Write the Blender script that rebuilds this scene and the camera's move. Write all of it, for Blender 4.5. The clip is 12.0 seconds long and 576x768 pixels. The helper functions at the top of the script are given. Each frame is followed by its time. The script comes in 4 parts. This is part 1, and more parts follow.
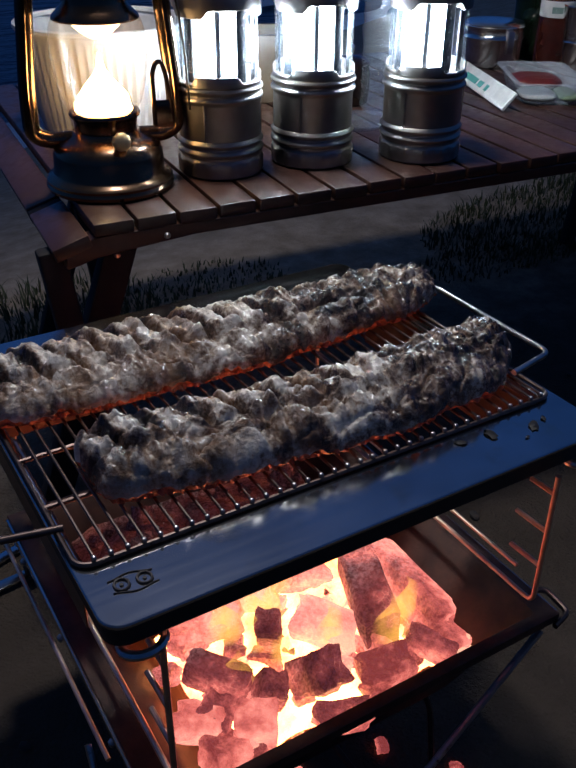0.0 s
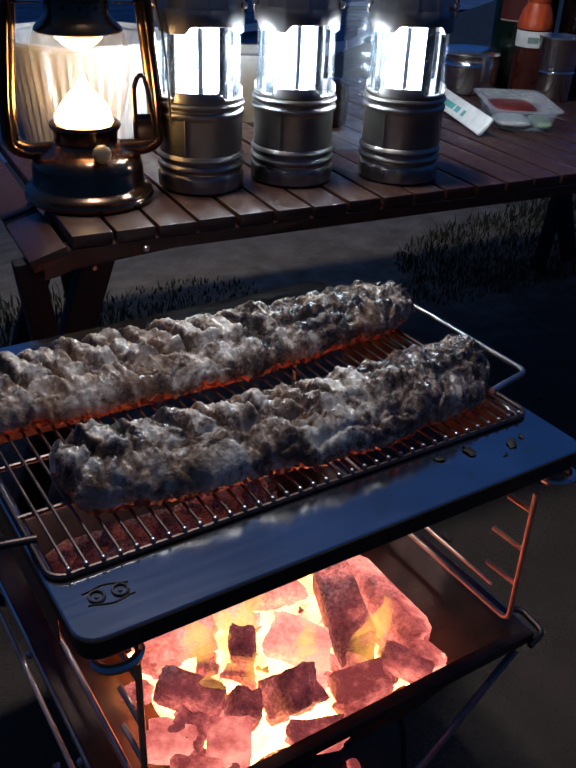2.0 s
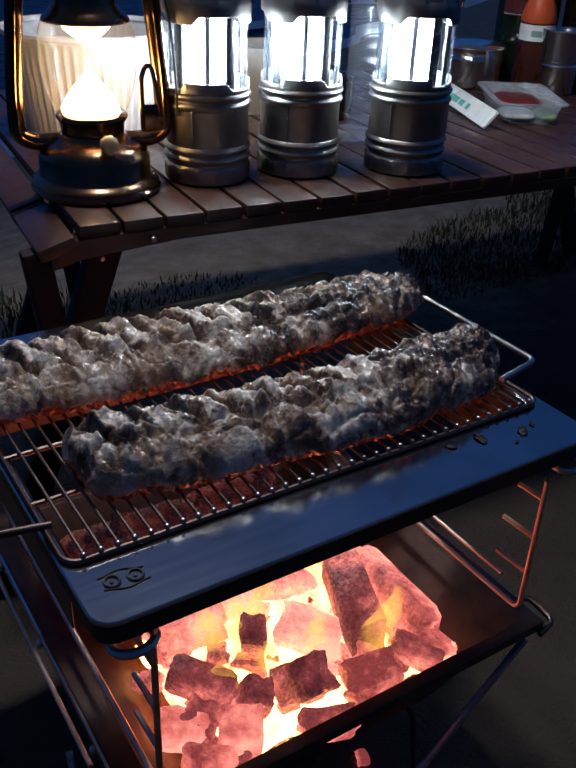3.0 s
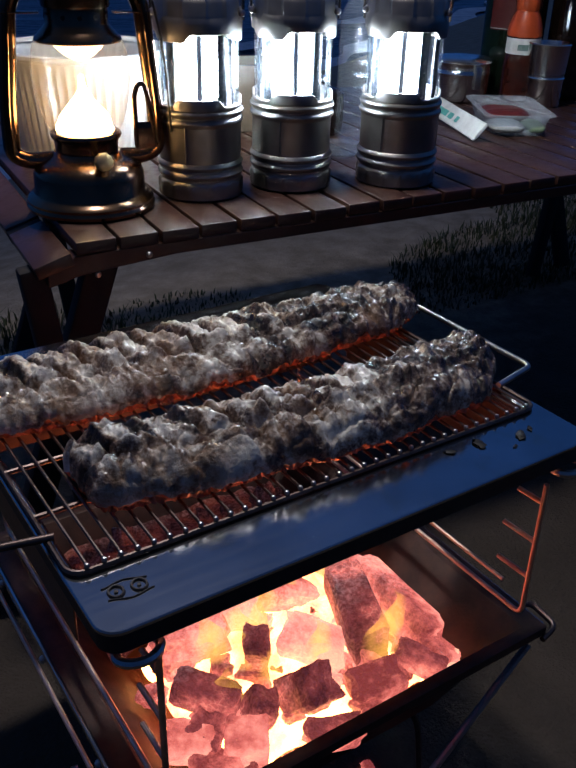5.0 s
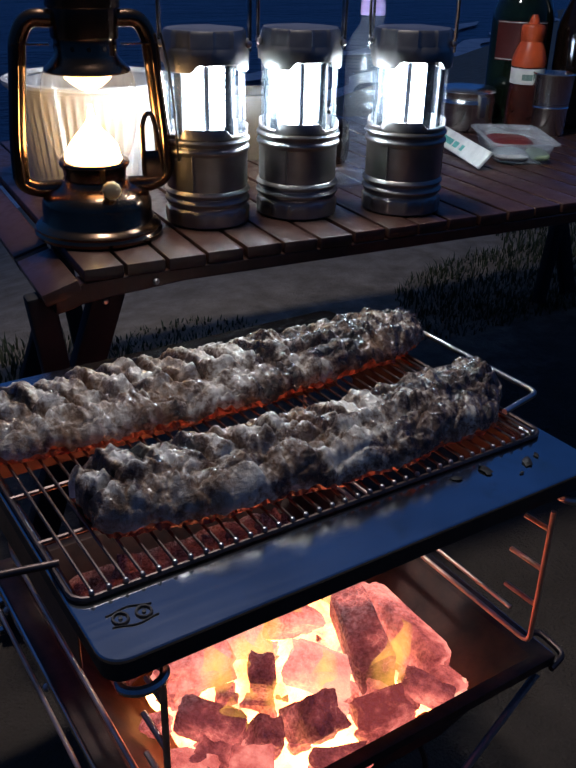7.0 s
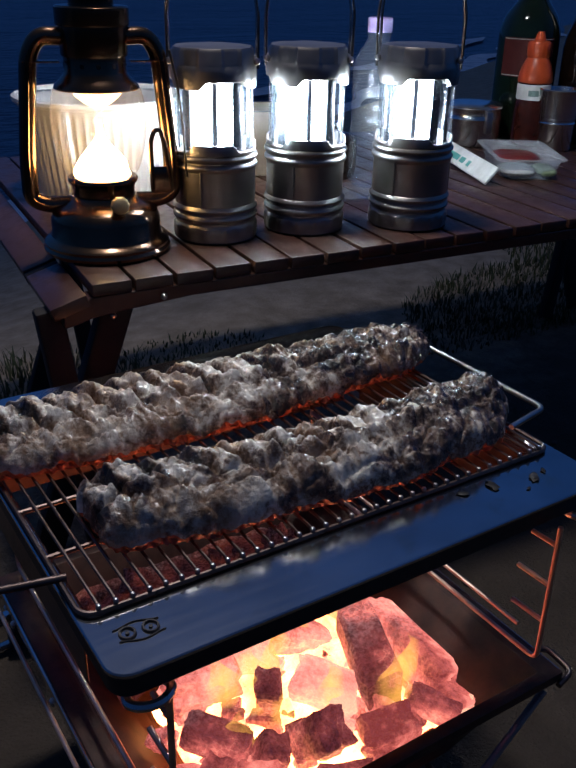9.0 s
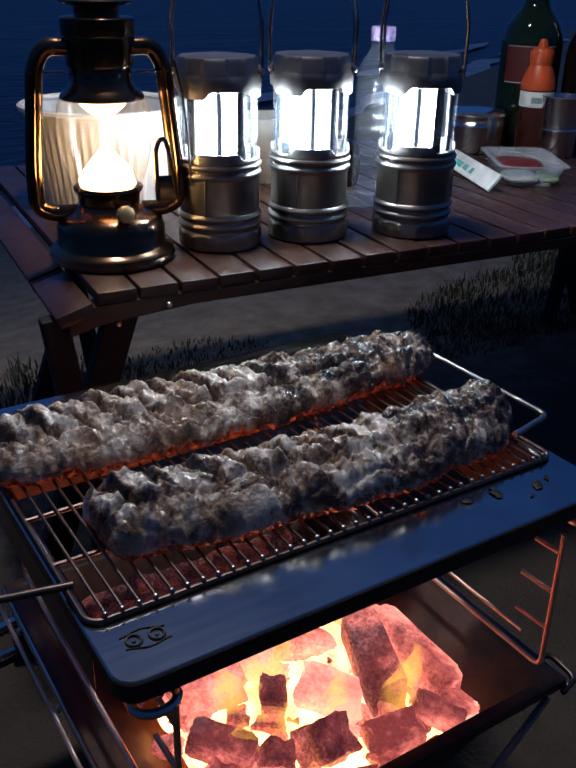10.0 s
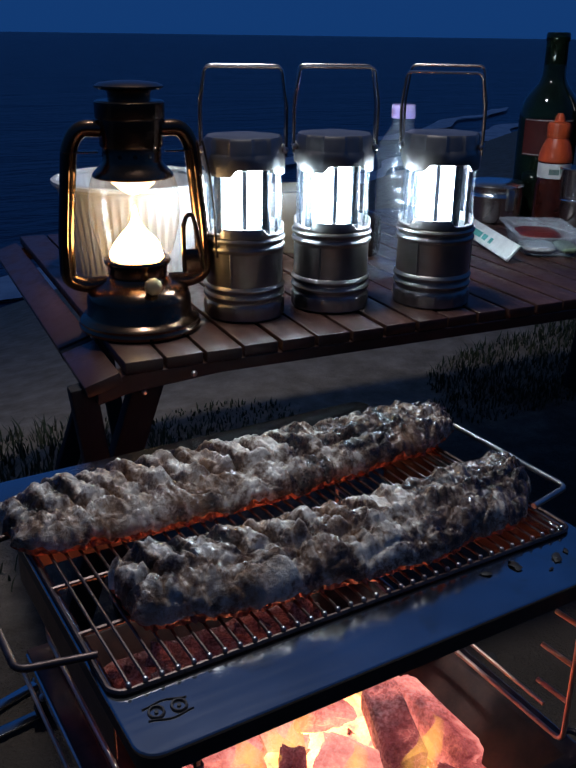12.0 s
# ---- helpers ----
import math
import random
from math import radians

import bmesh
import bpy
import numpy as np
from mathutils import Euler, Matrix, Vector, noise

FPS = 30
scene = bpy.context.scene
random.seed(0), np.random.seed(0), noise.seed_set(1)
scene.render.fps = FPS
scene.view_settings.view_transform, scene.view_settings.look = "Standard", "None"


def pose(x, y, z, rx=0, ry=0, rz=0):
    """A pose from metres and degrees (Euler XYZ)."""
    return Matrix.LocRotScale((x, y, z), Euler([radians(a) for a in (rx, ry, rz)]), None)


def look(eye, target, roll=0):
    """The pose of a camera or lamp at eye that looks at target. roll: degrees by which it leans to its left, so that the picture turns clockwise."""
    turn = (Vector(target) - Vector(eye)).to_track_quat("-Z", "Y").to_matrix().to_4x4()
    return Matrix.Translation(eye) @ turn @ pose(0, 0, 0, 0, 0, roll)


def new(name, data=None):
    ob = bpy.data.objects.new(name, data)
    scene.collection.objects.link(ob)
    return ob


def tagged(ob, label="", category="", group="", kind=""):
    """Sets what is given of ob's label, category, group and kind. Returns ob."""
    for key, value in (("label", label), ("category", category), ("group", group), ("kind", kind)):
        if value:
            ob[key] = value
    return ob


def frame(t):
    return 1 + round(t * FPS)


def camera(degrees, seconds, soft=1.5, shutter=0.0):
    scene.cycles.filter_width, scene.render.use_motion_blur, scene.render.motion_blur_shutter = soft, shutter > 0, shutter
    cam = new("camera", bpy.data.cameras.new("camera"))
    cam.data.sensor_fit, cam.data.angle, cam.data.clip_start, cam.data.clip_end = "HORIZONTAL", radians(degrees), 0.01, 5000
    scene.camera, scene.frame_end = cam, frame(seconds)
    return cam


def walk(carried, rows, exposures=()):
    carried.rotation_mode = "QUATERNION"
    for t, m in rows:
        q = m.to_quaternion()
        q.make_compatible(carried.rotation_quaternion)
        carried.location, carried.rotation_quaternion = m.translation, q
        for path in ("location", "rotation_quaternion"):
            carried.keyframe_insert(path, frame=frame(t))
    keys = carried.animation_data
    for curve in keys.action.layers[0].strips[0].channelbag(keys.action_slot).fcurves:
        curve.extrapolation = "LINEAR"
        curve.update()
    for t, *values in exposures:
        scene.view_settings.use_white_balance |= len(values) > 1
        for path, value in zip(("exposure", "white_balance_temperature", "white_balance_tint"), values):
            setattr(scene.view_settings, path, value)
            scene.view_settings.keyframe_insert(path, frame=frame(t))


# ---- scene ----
cam = camera(36.6, 12.0, soft=2.0)
PATH = [
    (0, (-0.085, -0.372, 0.707), (0.8, 1.09, -0.332), 0.5),
    (0.5, (-0.087, -0.372, 0.71), (0.825, 1.081, -0.318), 1.2),
    (1, (-0.088, -0.372, 0.712), (0.847, 1.078, -0.299), 1.9),
    (1.5, (-0.089, -0.371, 0.704), (0.859, 1.081, -0.294), 2.3),
    (2, (-0.091, -0.369, 0.699), (0.867, 1.081, -0.292), 2.6),
    (2.5, (-0.096, -0.367, 0.693), (0.863, 1.081, -0.3), 2.7),
    (4.5, (-0.106, -0.37, 0.69), (0.871, 1.077, -0.285), 1.8),
    (5, (-0.106, -0.371, 0.688), (0.875, 1.086, -0.268), 1.6),
    (5.5, (-0.106, -0.371, 0.691), (0.877, 1.093, -0.252), 1.6),
    (6, (-0.107, -0.371, 0.692), (0.878, 1.097, -0.243), 1.6),
    (6.5, (-0.106, -0.371, 0.69), (0.88, 1.111, -0.222), 1.5),
    (7, (-0.106, -0.372, 0.688), (0.877, 1.118, -0.214), 1.4),
    (9, (-0.107, -0.373, 0.69), (0.87, 1.137, -0.185), 1.3),
    (9.5, (-0.107, -0.373, 0.689), (0.87, 1.14, -0.181), 1.2),
    (10, (-0.109, -0.375, 0.694), (0.863, 1.144, -0.171), 1.1),
    (10.5, (-0.112, -0.383, 0.709), (0.853, 1.156, -0.128), 0.8),
    (11, (-0.115, -0.389, 0.711), (0.844, 1.185, -0.065), 0.6),
    (11.5, (-0.117, -0.392, 0.715), (0.838, 1.195, -0.041), 0.6),
    (12, (-0.115, -0.384, 0.71), (0.841, 1.208, -0.034), 0.8),
]
walk(cam, [(t, look(eye, target, roll)) for t, eye, target, roll in PATH],
     exposures=((0.0, 0.14, 6250, 16), (10.0, 0.14, 6250, 16), (10.9, 0.26, 6200, 15), (11.5, 0.18, 6100, 14), (12.0, -0.08, 5900, 13)))

# ---- world: clear dusk, a deep blue sky, no sun ----
world = bpy.data.worlds.new("dusk")
world.use_nodes = True
scene.world = world
wt = world.node_tree
wn, wl = wt.nodes, wt.links
geo = wn.new("ShaderNodeTexCoord")
sep = wn.new("ShaderNodeSeparateXYZ")
ramp = wn.new("ShaderNodeValToRGB")
ramp.color_ramp.elements[0].position, ramp.color_ramp.elements[0].color = 0.0, (0.008, 0.042, 0.150, 1)
ramp.color_ramp.elements[1].position, ramp.color_ramp.elements[1].color = 0.5, (0.013, 0.055, 0.190, 1)
high = ramp.color_ramp.elements.new(0.95)
high.color = (0.042, 0.056, 0.088, 1)
wl.new(geo.outputs["Generated"], sep.inputs[0])
wl.new(sep.outputs["Z"], ramp.inputs[0])
# the afterglow lies over the sea; the sky darkens towards the land behind
toward_sea = wn.new("ShaderNodeVectorMath")
toward_sea.operation = "DOT_PRODUCT"
toward_sea.inputs[1].default_value = (0.60, 0.80, 0.0)
wl.new(geo.outputs["Generated"], toward_sea.inputs[0])
fall = wn.new("ShaderNodeMapRange")
for socket, v in (("From Min", -0.5), ("From Max", 0.45), ("To Min", 0.40), ("To Max", 1.0)):
    fall.inputs[socket].default_value = v
wl.new(toward_sea.outputs["Value"], fall.inputs["Value"])
dim = wn.new("ShaderNodeVectorMath")
dim.operation = "SCALE"
wl.new(ramp.outputs[0], dim.inputs[0])
wl.new(fall.outputs["Result"], dim.inputs["Scale"])
wl.new(dim.outputs[0], wn["Background"].inputs["Color"])
wn["Background"].inputs["Strength"].default_value = 1.0

# added white fill light for the ribs, unseen above the grill; no real lamp
lamp = bpy.data.lights.new("rib_fill_light", "AREA")
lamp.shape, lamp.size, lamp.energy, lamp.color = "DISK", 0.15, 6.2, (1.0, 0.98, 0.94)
new("rib_fill_light", lamp).matrix_world = look((0.28, 0.46, 1.50), (0.19, 0.12, 0.38))


# ---- materials ----
class Mat:
    """A node material with short ways to add nodes."""

    def __init__(self, name):
        self.m = bpy.data.materials.new(name)
        self.m.use_nodes = True
        self.n, self.l = self.m.node_tree.nodes, self.m.node_tree.links
        self.b = self.n["Principled BSDF"]
        self.out = self.n["Material Output"]

    def add(self, kind, **values):
        node = self.n.new("ShaderNode" + kind)
        for k, v in values.items():
            node.inputs[k].default_value = v
        return node

    def coord(self):
        return self.add("TexCoord").outputs["Object"]

    def noise(self, scale, detail=4.0, rough=0.6, vec=None, stretch=None):
        node = self.add("TexNoise", Scale=scale, Detail=detail, Roughness=rough)
        src = vec or self.coord()
        if stretch:
            mp = self.add("Mapping", Scale=stretch)
            self.l.new(src, mp.inputs["Vector"])
            src = mp.outputs[0]
        self.l.new(src, node.inputs["Vector"])
        return node.outputs["Fac"]

    def ramp(self, fac, *stops):
        node = self.add("ValToRGB")
        e = node.color_ramp.elements
        while len(e) < len(stops):
            e.new(0.5)
        for el, (p, c) in zip(e, stops):
            el.position = p
            el.color = (*c, 1) if len(c) == 3 else c
        self.l.new(fac, node.inputs[0])
        return node.outputs[0]

    def math(self, op, a, b=0.5):
        node = self.n.new("ShaderNodeMath")
        node.operation = op
        for i, v in enumerate((a, b)):
            if isinstance(v, (int, float)):
                node.inputs[i].default_value = v
            else:
                self.l.new(v, node.inputs[i])
        return node.outputs[0]

    def mix(self, fac, a, b, mode="MIX"):
        node = self.n.new("ShaderNodeMix")
        node.data_type, node.blend_type = "RGBA", mode
        for i, v in ((0, fac), (6, a), (7, b)):
            if isinstance(v, (int, float)):
                node.inputs[i].default_value = v
            elif isinstance(v, tuple):
                node.inputs[i].default_value = (*v, 1)
            else:
                self.l.new(v, node.inputs[i])
        return node.outputs[2]

    def set(self, **values):
        for k, v in values.items():
            k = k.replace("_", " ")
            if isinstance(v, (int, float)):
                self.b.inputs[k].default_value = v
            elif isinstance(v, tuple):
                self.b.inputs[k].default_value = (*v, 1)
            else:
                self.l.new(v, self.b.inputs[k])
        return self

    def bump(self, height, strength=0.4, distance=0.002):
        node = self.add("Bump", Strength=strength, Distance=distance)
        self.l.new(height, node.inputs["Height"])
        self.l.new(node.outputs[0], self.b.inputs["Normal"])
        return self


def metal(name, colour, rough, wear=0.12, grain=(1, 1, 1), spots=None, scale=60.0, relief=0.08):
    m = Mat(name)
    big, fine = m.noise(scale * 0.3, 3), m.noise(scale * 8, 2, stretch=grain)
    dark = tuple(c * 0.6 for c in colour)
    col = m.mix(m.ramp(big, (0.35, (0, 0, 0)), (0.7, (1, 1, 1))), colour, dark)
    if spots:
        col = m.mix(m.ramp(m.noise(scale, 6, 0.7), (0.56, (0, 0, 0)), (0.68, (1, 1, 1))), col, spots)
    r = m.math("ADD", m.math("MULTIPLY", fine, wear), rough - wear * 0.5)
    return m.set(Base_Color=col, Metallic=1.0, Roughness=r).bump(fine, relief, 0.0005).m


def paint(name, colour, rough, other=None, scale=40.0, bump=0.15, **more):
    m = Mat(name)
    f = m.noise(scale, 5)
    col = m.mix(m.ramp(f, (0.35, (0, 0, 0)), (0.7, (1, 1, 1))), colour, other or tuple(c * 0.75 for c in colour))
    fine = m.noise(scale * 9, 3)
    m.set(Base_Color=col, Roughness=m.math("ADD", m.math("MULTIPLY", fine, 0.15), rough - 0.07), **more)
    return m.bump(fine, bump, 0.0006).m


def wood(name, dark, light):
    m = Mat(name)
    info = m.add("ObjectInfo").outputs["Random"]
    c = m.coord()
    grain = m.noise(38, 6, 0.65, c, (1, 0.06, 1))
    broad = m.noise(9, 3, 0.5, c, (1, 0.2, 1))
    col = m.mix(m.ramp(grain, (0.3, (0, 0, 0)), (0.72, (1, 1, 1))), dark, light)
    col = m.mix(m.math("MULTIPLY", broad, 0.45), col, tuple(v * 0.5 for v in dark))
    col = m.mix(m.math("MULTIPLY", info, 0.4), col, tuple(v * 0.7 for v in dark))
    worn = m.ramp(m.noise(70, 5), (0.45, (0.3, 0.3, 0.3)), (0.65, (0.5, 0.5, 0.5)))
    return m.set(Base_Color=col, Roughness=worn, Coat_Weight=0.15, Coat_Roughness=0.3).bump(grain, 0.25, 0.0008).m


def clear(name, tint, gloss_rough=0.05, body=0.0, body_colour=(1, 1, 1)):
    """Thin clear plastic or glass: see-through with a sheen and, if wanted, some milky body."""
    m = Mat(name)
    tr = m.add("BsdfTransparent", Color=(*tint, 1))
    gl = m.add("BsdfGlossy", Roughness=gloss_rough)
    fr = m.add("LayerWeight", Blend=0.5).outputs["Facing"]
    fr = m.math("ADD", m.math("MULTIPLY", m.math("POWER", fr, 4.0), 0.55), 0.04)
    mx = m.add("MixShader")
    m.l.new(fr, mx.inputs[0])
    m.l.new(tr.outputs[0], mx.inputs[1])
    m.l.new(gl.outputs[0], mx.inputs[2])
    rip = m.add("Bump", Strength=0.5, Distance=0.002)
    m.l.new(m.noise(90, 2), rip.inputs["Height"])
    m.l.new(rip.outputs[0], gl.inputs["Normal"])
    last = mx
    if body:
        df = m.add("BsdfDiffuse", Color=(*body_colour, 1))
        m2 = m.add("MixShader", Fac=body)
        m.l.new(mx.outputs[0], m2.inputs[1])
        m.l.new(df.outputs[0], m2.inputs[2])
        last = m2
    m.l.new(last.outputs[0], m.out.inputs["Surface"])
    return m.m


def glow(name, colour, strength):
    m = Mat(name)
    return m.set(Base_Color=(0.8, 0.8, 0.8), Emission_Color=colour, Emission_Strength=strength).m


STEEL = metal("brushed_steel", (0.52, 0.52, 0.53), 0.15, 0.06, (0.08, 1, 1), spots=(0.40, 0.35, 0.31), scale=25)
WIRE = metal("chromed_wire", (0.56, 0.55, 0.54), 0.31, 0.14, spots=(0.20, 0.13, 0.10), scale=120)
SOOT = paint("heat_stained_steel", (0.09, 0.042, 0.028), 0.55, (0.030, 0.016, 0.012), 45, 0.3, Metallic=0.45)
GREY = metal("grey_lantern_paint", (0.36, 0.33, 0.305), 0.42, 0.10, scale=50, relief=0.03)
BRONZE = metal("bronze_lantern_paint", (0.24, 0.145, 0.090), 0.22, 0.06, scale=40, relief=0.015)
POTMETAL = metal("polished_pot_steel", (0.78, 0.77, 0.75), 0.20, 0.08)
DARKWIRE = metal("smoked_wire", (0.17, 0.125, 0.11), 0.42, 0.14, spots=(0.06, 0.04, 0.03), scale=120)
SCORCHED = paint("scorched_steel", (0.20, 0.10, 0.06), 0.45, (0.10, 0.045, 0.028), 40, 0.2, Metallic=0.4)
# orange in the wire's colour stands in for firelight on the racks
FIRELITWIRE = metal("firelit_orange_wire", (0.90, 0.64, 0.50), 0.44, 0.1, scale=120)
BLACKSTEEL = paint("black_steel", (0.030, 0.022, 0.020), 0.55, (0.012, 0.010, 0.009), 60, 0.2)
BLACKMETAL = paint("black_leg_paint", (0.010, 0.008, 0.008), 0.75)
WOOD = wood("red_brown_slat_wood", (0.042, 0.017, 0.011), (0.095, 0.040, 0.026))
CRATEWOOD = wood("pale_wood", (0.12, 0.085, 0.05), (0.20, 0.15, 0.10))
GLASS = clear("lamp_glass", (0.96, 0.94, 0.90), 0.10, 0.022, (1.0, 0.93, 0.8))
LEDCOVER = clear("clear_lamp_cover", (0.90, 0.95, 1.0), 0.22)
STRIPPALE = paint("pale_grey_plastic", (0.20, 0.21, 0.22), 0.4)
STRIPGREY = paint("translucent_grey_strip", (0.055, 0.068, 0.08), 0.35)
WINGGREY = paint("grey_wing_plastic", (0.10, 0.11, 0.12), 0.5)
BOTTLE = clear("thin_bottle_plastic", (0.90, 0.93, 0.97), 0.08, 0.03, (0.75, 0.82, 0.9))
TRAYPLASTIC = clear("cloudy_tray_plastic", (0.85, 0.88, 0.92), 0.15, 0.25, (0.62, 0.64, 0.67))
TUBWHITE = paint("white_tub_plastic", (0.62, 0.62, 0.61), 0.35, (0.56, 0.56, 0.55), 25)
LILAC = paint("lilac_cap_plastic", (0.42, 0.33, 0.62), 0.4)
ORANGE = paint("orange_cap_plastic", (0.55, 0.075, 0.015), 0.35)
SAUCE = paint("dark_red_sauce", (0.03, 0.006, 0.005), 0.10, (0.05, 0.010, 0.006))
PASTE = paint("red_chilli_paste", (0.16, 0.018, 0.012), 0.3, (0.09, 0.010, 0.007), 120, 0.6)
GREENGLASS = paint("dark_green_bottle_glass", (0.004, 0.009, 0.005), 0.06, (0.005, 0.011, 0.006), bump=0.02)
BROWNGLASS = paint("dark_brown_bottle_glass", (0.008, 0.0045, 0.003), 0.06, bump=0.02)
PAPER = paint("white_paper_label", (0.72, 0.72, 0.68), 0.7)
REDPAPER = paint("red_paper_label", (0.14, 0.018, 0.016), 0.6)
INK = paint("grey_green_ink", (0.18, 0.27, 0.24), 0.7)
TEALINK = paint("teal_print", (0.10, 0.42, 0.36), 0.6)
SALT = paint("white_food", (0.40, 0.40, 0.39), 0.6, (0.3, 0.3, 0.28), 150, 0.6)
GREENFOOD = paint("pale_green_food", (0.20, 0.26, 0.15), 0.6, (0.12, 0.17, 0.08), 150, 0.6)
CHAR = paint("black_char_crumb", (0.004, 0.0035, 0.0035), 0.6)
LEDGLOW = glow("led_white", (0.78, 0.94, 1.0), 90.0)
FLAMEGLOW = glow("lamp_flame", (1.0, 0.62, 0.22), 34.0)
# emission stands in for flame light thrown back by the reflector cone
FLAMETOP = glow("lamp_reflector_glow", (1.0, 0.66, 0.30), 6.0)


def meat_material():
    m = Mat("grilled_rib_meat")
    c = m.coord()
    warp = m.noise(30, 3, 0.55, c)
    sx = m.add("SeparateXYZ")
    m.l.new(c, sx.inputs[0])
    # pale bones and fat, seared meat between; stripes also paint in the grooves' shade
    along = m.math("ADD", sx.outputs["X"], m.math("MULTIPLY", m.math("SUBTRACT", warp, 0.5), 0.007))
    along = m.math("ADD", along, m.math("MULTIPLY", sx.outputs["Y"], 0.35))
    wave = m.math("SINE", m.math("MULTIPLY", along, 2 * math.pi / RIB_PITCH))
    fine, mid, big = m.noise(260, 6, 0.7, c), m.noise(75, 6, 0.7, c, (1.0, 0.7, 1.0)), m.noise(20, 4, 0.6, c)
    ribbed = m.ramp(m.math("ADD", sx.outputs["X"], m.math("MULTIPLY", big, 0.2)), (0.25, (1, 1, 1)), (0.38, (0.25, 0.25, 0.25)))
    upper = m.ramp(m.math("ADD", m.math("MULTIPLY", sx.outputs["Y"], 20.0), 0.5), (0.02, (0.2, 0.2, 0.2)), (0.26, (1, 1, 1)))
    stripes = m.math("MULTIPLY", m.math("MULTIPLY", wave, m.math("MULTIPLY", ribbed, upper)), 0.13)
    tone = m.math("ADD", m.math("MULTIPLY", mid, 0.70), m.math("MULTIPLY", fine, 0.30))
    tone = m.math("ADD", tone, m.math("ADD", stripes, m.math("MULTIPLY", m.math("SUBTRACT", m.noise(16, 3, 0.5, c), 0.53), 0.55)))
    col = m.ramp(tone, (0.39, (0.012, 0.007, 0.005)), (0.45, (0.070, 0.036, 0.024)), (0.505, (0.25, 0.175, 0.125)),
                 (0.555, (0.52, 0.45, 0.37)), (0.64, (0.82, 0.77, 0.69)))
    gold = m.mix(m.ramp(big, (0.50, (0, 0, 0)), (0.64, (0.60, 0.60, 0.60))), col, (0.26, 0.13, 0.05))
    wet = m.ramp(m.noise(120, 4, 0.6, c), (0.40, (0.55, 0.55, 0.55)), (0.58, (0.18, 0.18, 0.18)))
    greasy = m.ramp(m.noise(60, 5, 0.65, c), (0.42, (0.08, 0.08, 0.08)), (0.56, (1.0, 1.0, 1.0)))
    m.set(Base_Color=gold, Roughness=wet, Subsurface_Weight=0.05, Coat_Weight=greasy, Coat_Roughness=0.22)
    m.b.inputs["Subsurface Radius"].default_value = (0.006, 0.003, 0.002)
    flake = m.noise(190, 6, 0.72, c, (0.55, 1.0, 1.0))
    return m.bump(m.math("ADD", m.math("MULTIPLY", flake, 0.55), mid), 0.85, 0.0042).m


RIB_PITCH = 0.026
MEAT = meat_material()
# red put into the colour for the ember light on the meat's underside
GLOWTINT = paint("ember_red_meat", (0.75, 0.20, 0.09), 0.25, (0.20, 0.05, 0.03), 140, 0.9)


def ember_material(name, stops, skin, boost, spread):
    """Burning charcoal: ashy skin, glowing patches and a net of fine cracks."""
    m = Mat(name)
    c = m.coord()
    n1, n2 = m.noise(32, 4, 0.55, c), m.noise(300, 4, 0.7, c)
    heat = m.math("ADD", m.math("MULTIPLY", n1, 0.88), m.math("MULTIPLY", n2, 0.12))
    heat = m.math("ADD", heat, m.math("MULTIPLY", m.math("SUBTRACT", m.add("ObjectInfo").outputs["Random"], 0.5), spread))
    e = m.ramp(heat, *stops)
    net = m.add("TexVoronoi", Scale=190.0)
    net.feature = "DISTANCE_TO_EDGE"
    m.l.new(c, net.inputs["Vector"])
    crack = m.ramp(net.outputs["Distance"], (0.0, (1, 1, 1)), (0.05, (0, 0, 0)))
    crack = m.math("MULTIPLY", crack, m.ramp(n1, (0.50, (0, 0, 0)), (0.68, (0.6, 0.6, 0.6))))
    e = m.mix(crack, e, (0.95, 0.34, 0.24))
    ash = m.mix(m.ramp(n2, (0.4, (0, 0, 0)), (0.65, (1, 1, 1))), skin, (0.42, 0.36, 0.35))
    m.set(Base_Color=ash, Roughness=0.9, Emission_Color=e, Emission_Strength=boost)
    return m.bump(m.math("ADD", n2, m.math("MULTIPLY", crack, -0.6)), 0.9, 0.003).m


COALHOT = ember_material("glowing_charcoal", ((0.32, (0.20, 0.032, 0.028)), (0.45, (0.60, 0.125, 0.095)), (0.57, (0.98, 0.30, 0.22)), (0.70, (1.0, 0.50, 0.30))), (0.09, 0.06, 0.055), 1.12, 0.34)
COALDARK = ember_material("dark_charcoal", ((0.36, (0.045, 0.008, 0.008)), (0.50, (0.14, 0.026, 0.024)), (0.62, (0.38, 0.075, 0.06)), (0.75, (0.9, 0.25, 0.16))), (0.06, 0.042, 0.04), 1.5, 0.15)
ASHBED = ember_material("dull_ash_bed", ((0.36, (0.04, 0.006, 0.004)), (0.50, (0.20, 0.032, 0.020)), (0.62, (0.55, 0.10, 0.05)), (0.75, (0.9, 0.26, 0.12))), (0.05, 0.035, 0.033), 0.12, 0.0)
COALDULL = ember_material("dull_charcoal", ((0.40, (0.012, 0.003, 0.002)), (0.52, (0.06, 0.010, 0.007)), (0.64, (0.30, 0.055, 0.03)), (0.75, (0.8, 0.22, 0.1))), (0.04, 0.028, 0.027), 0.22, 0.12)
EMBERBED = ember_material("ember_bed", ((0.36, (0.30, 0.045, 0.030)), (0.48, (0.80, 0.18, 0.06)), (0.58, (1.0, 0.36, 0.08)), (0.70, (1.0, 0.56, 0.18))), (0.1, 0.06, 0.05), 11.0, 0.0)


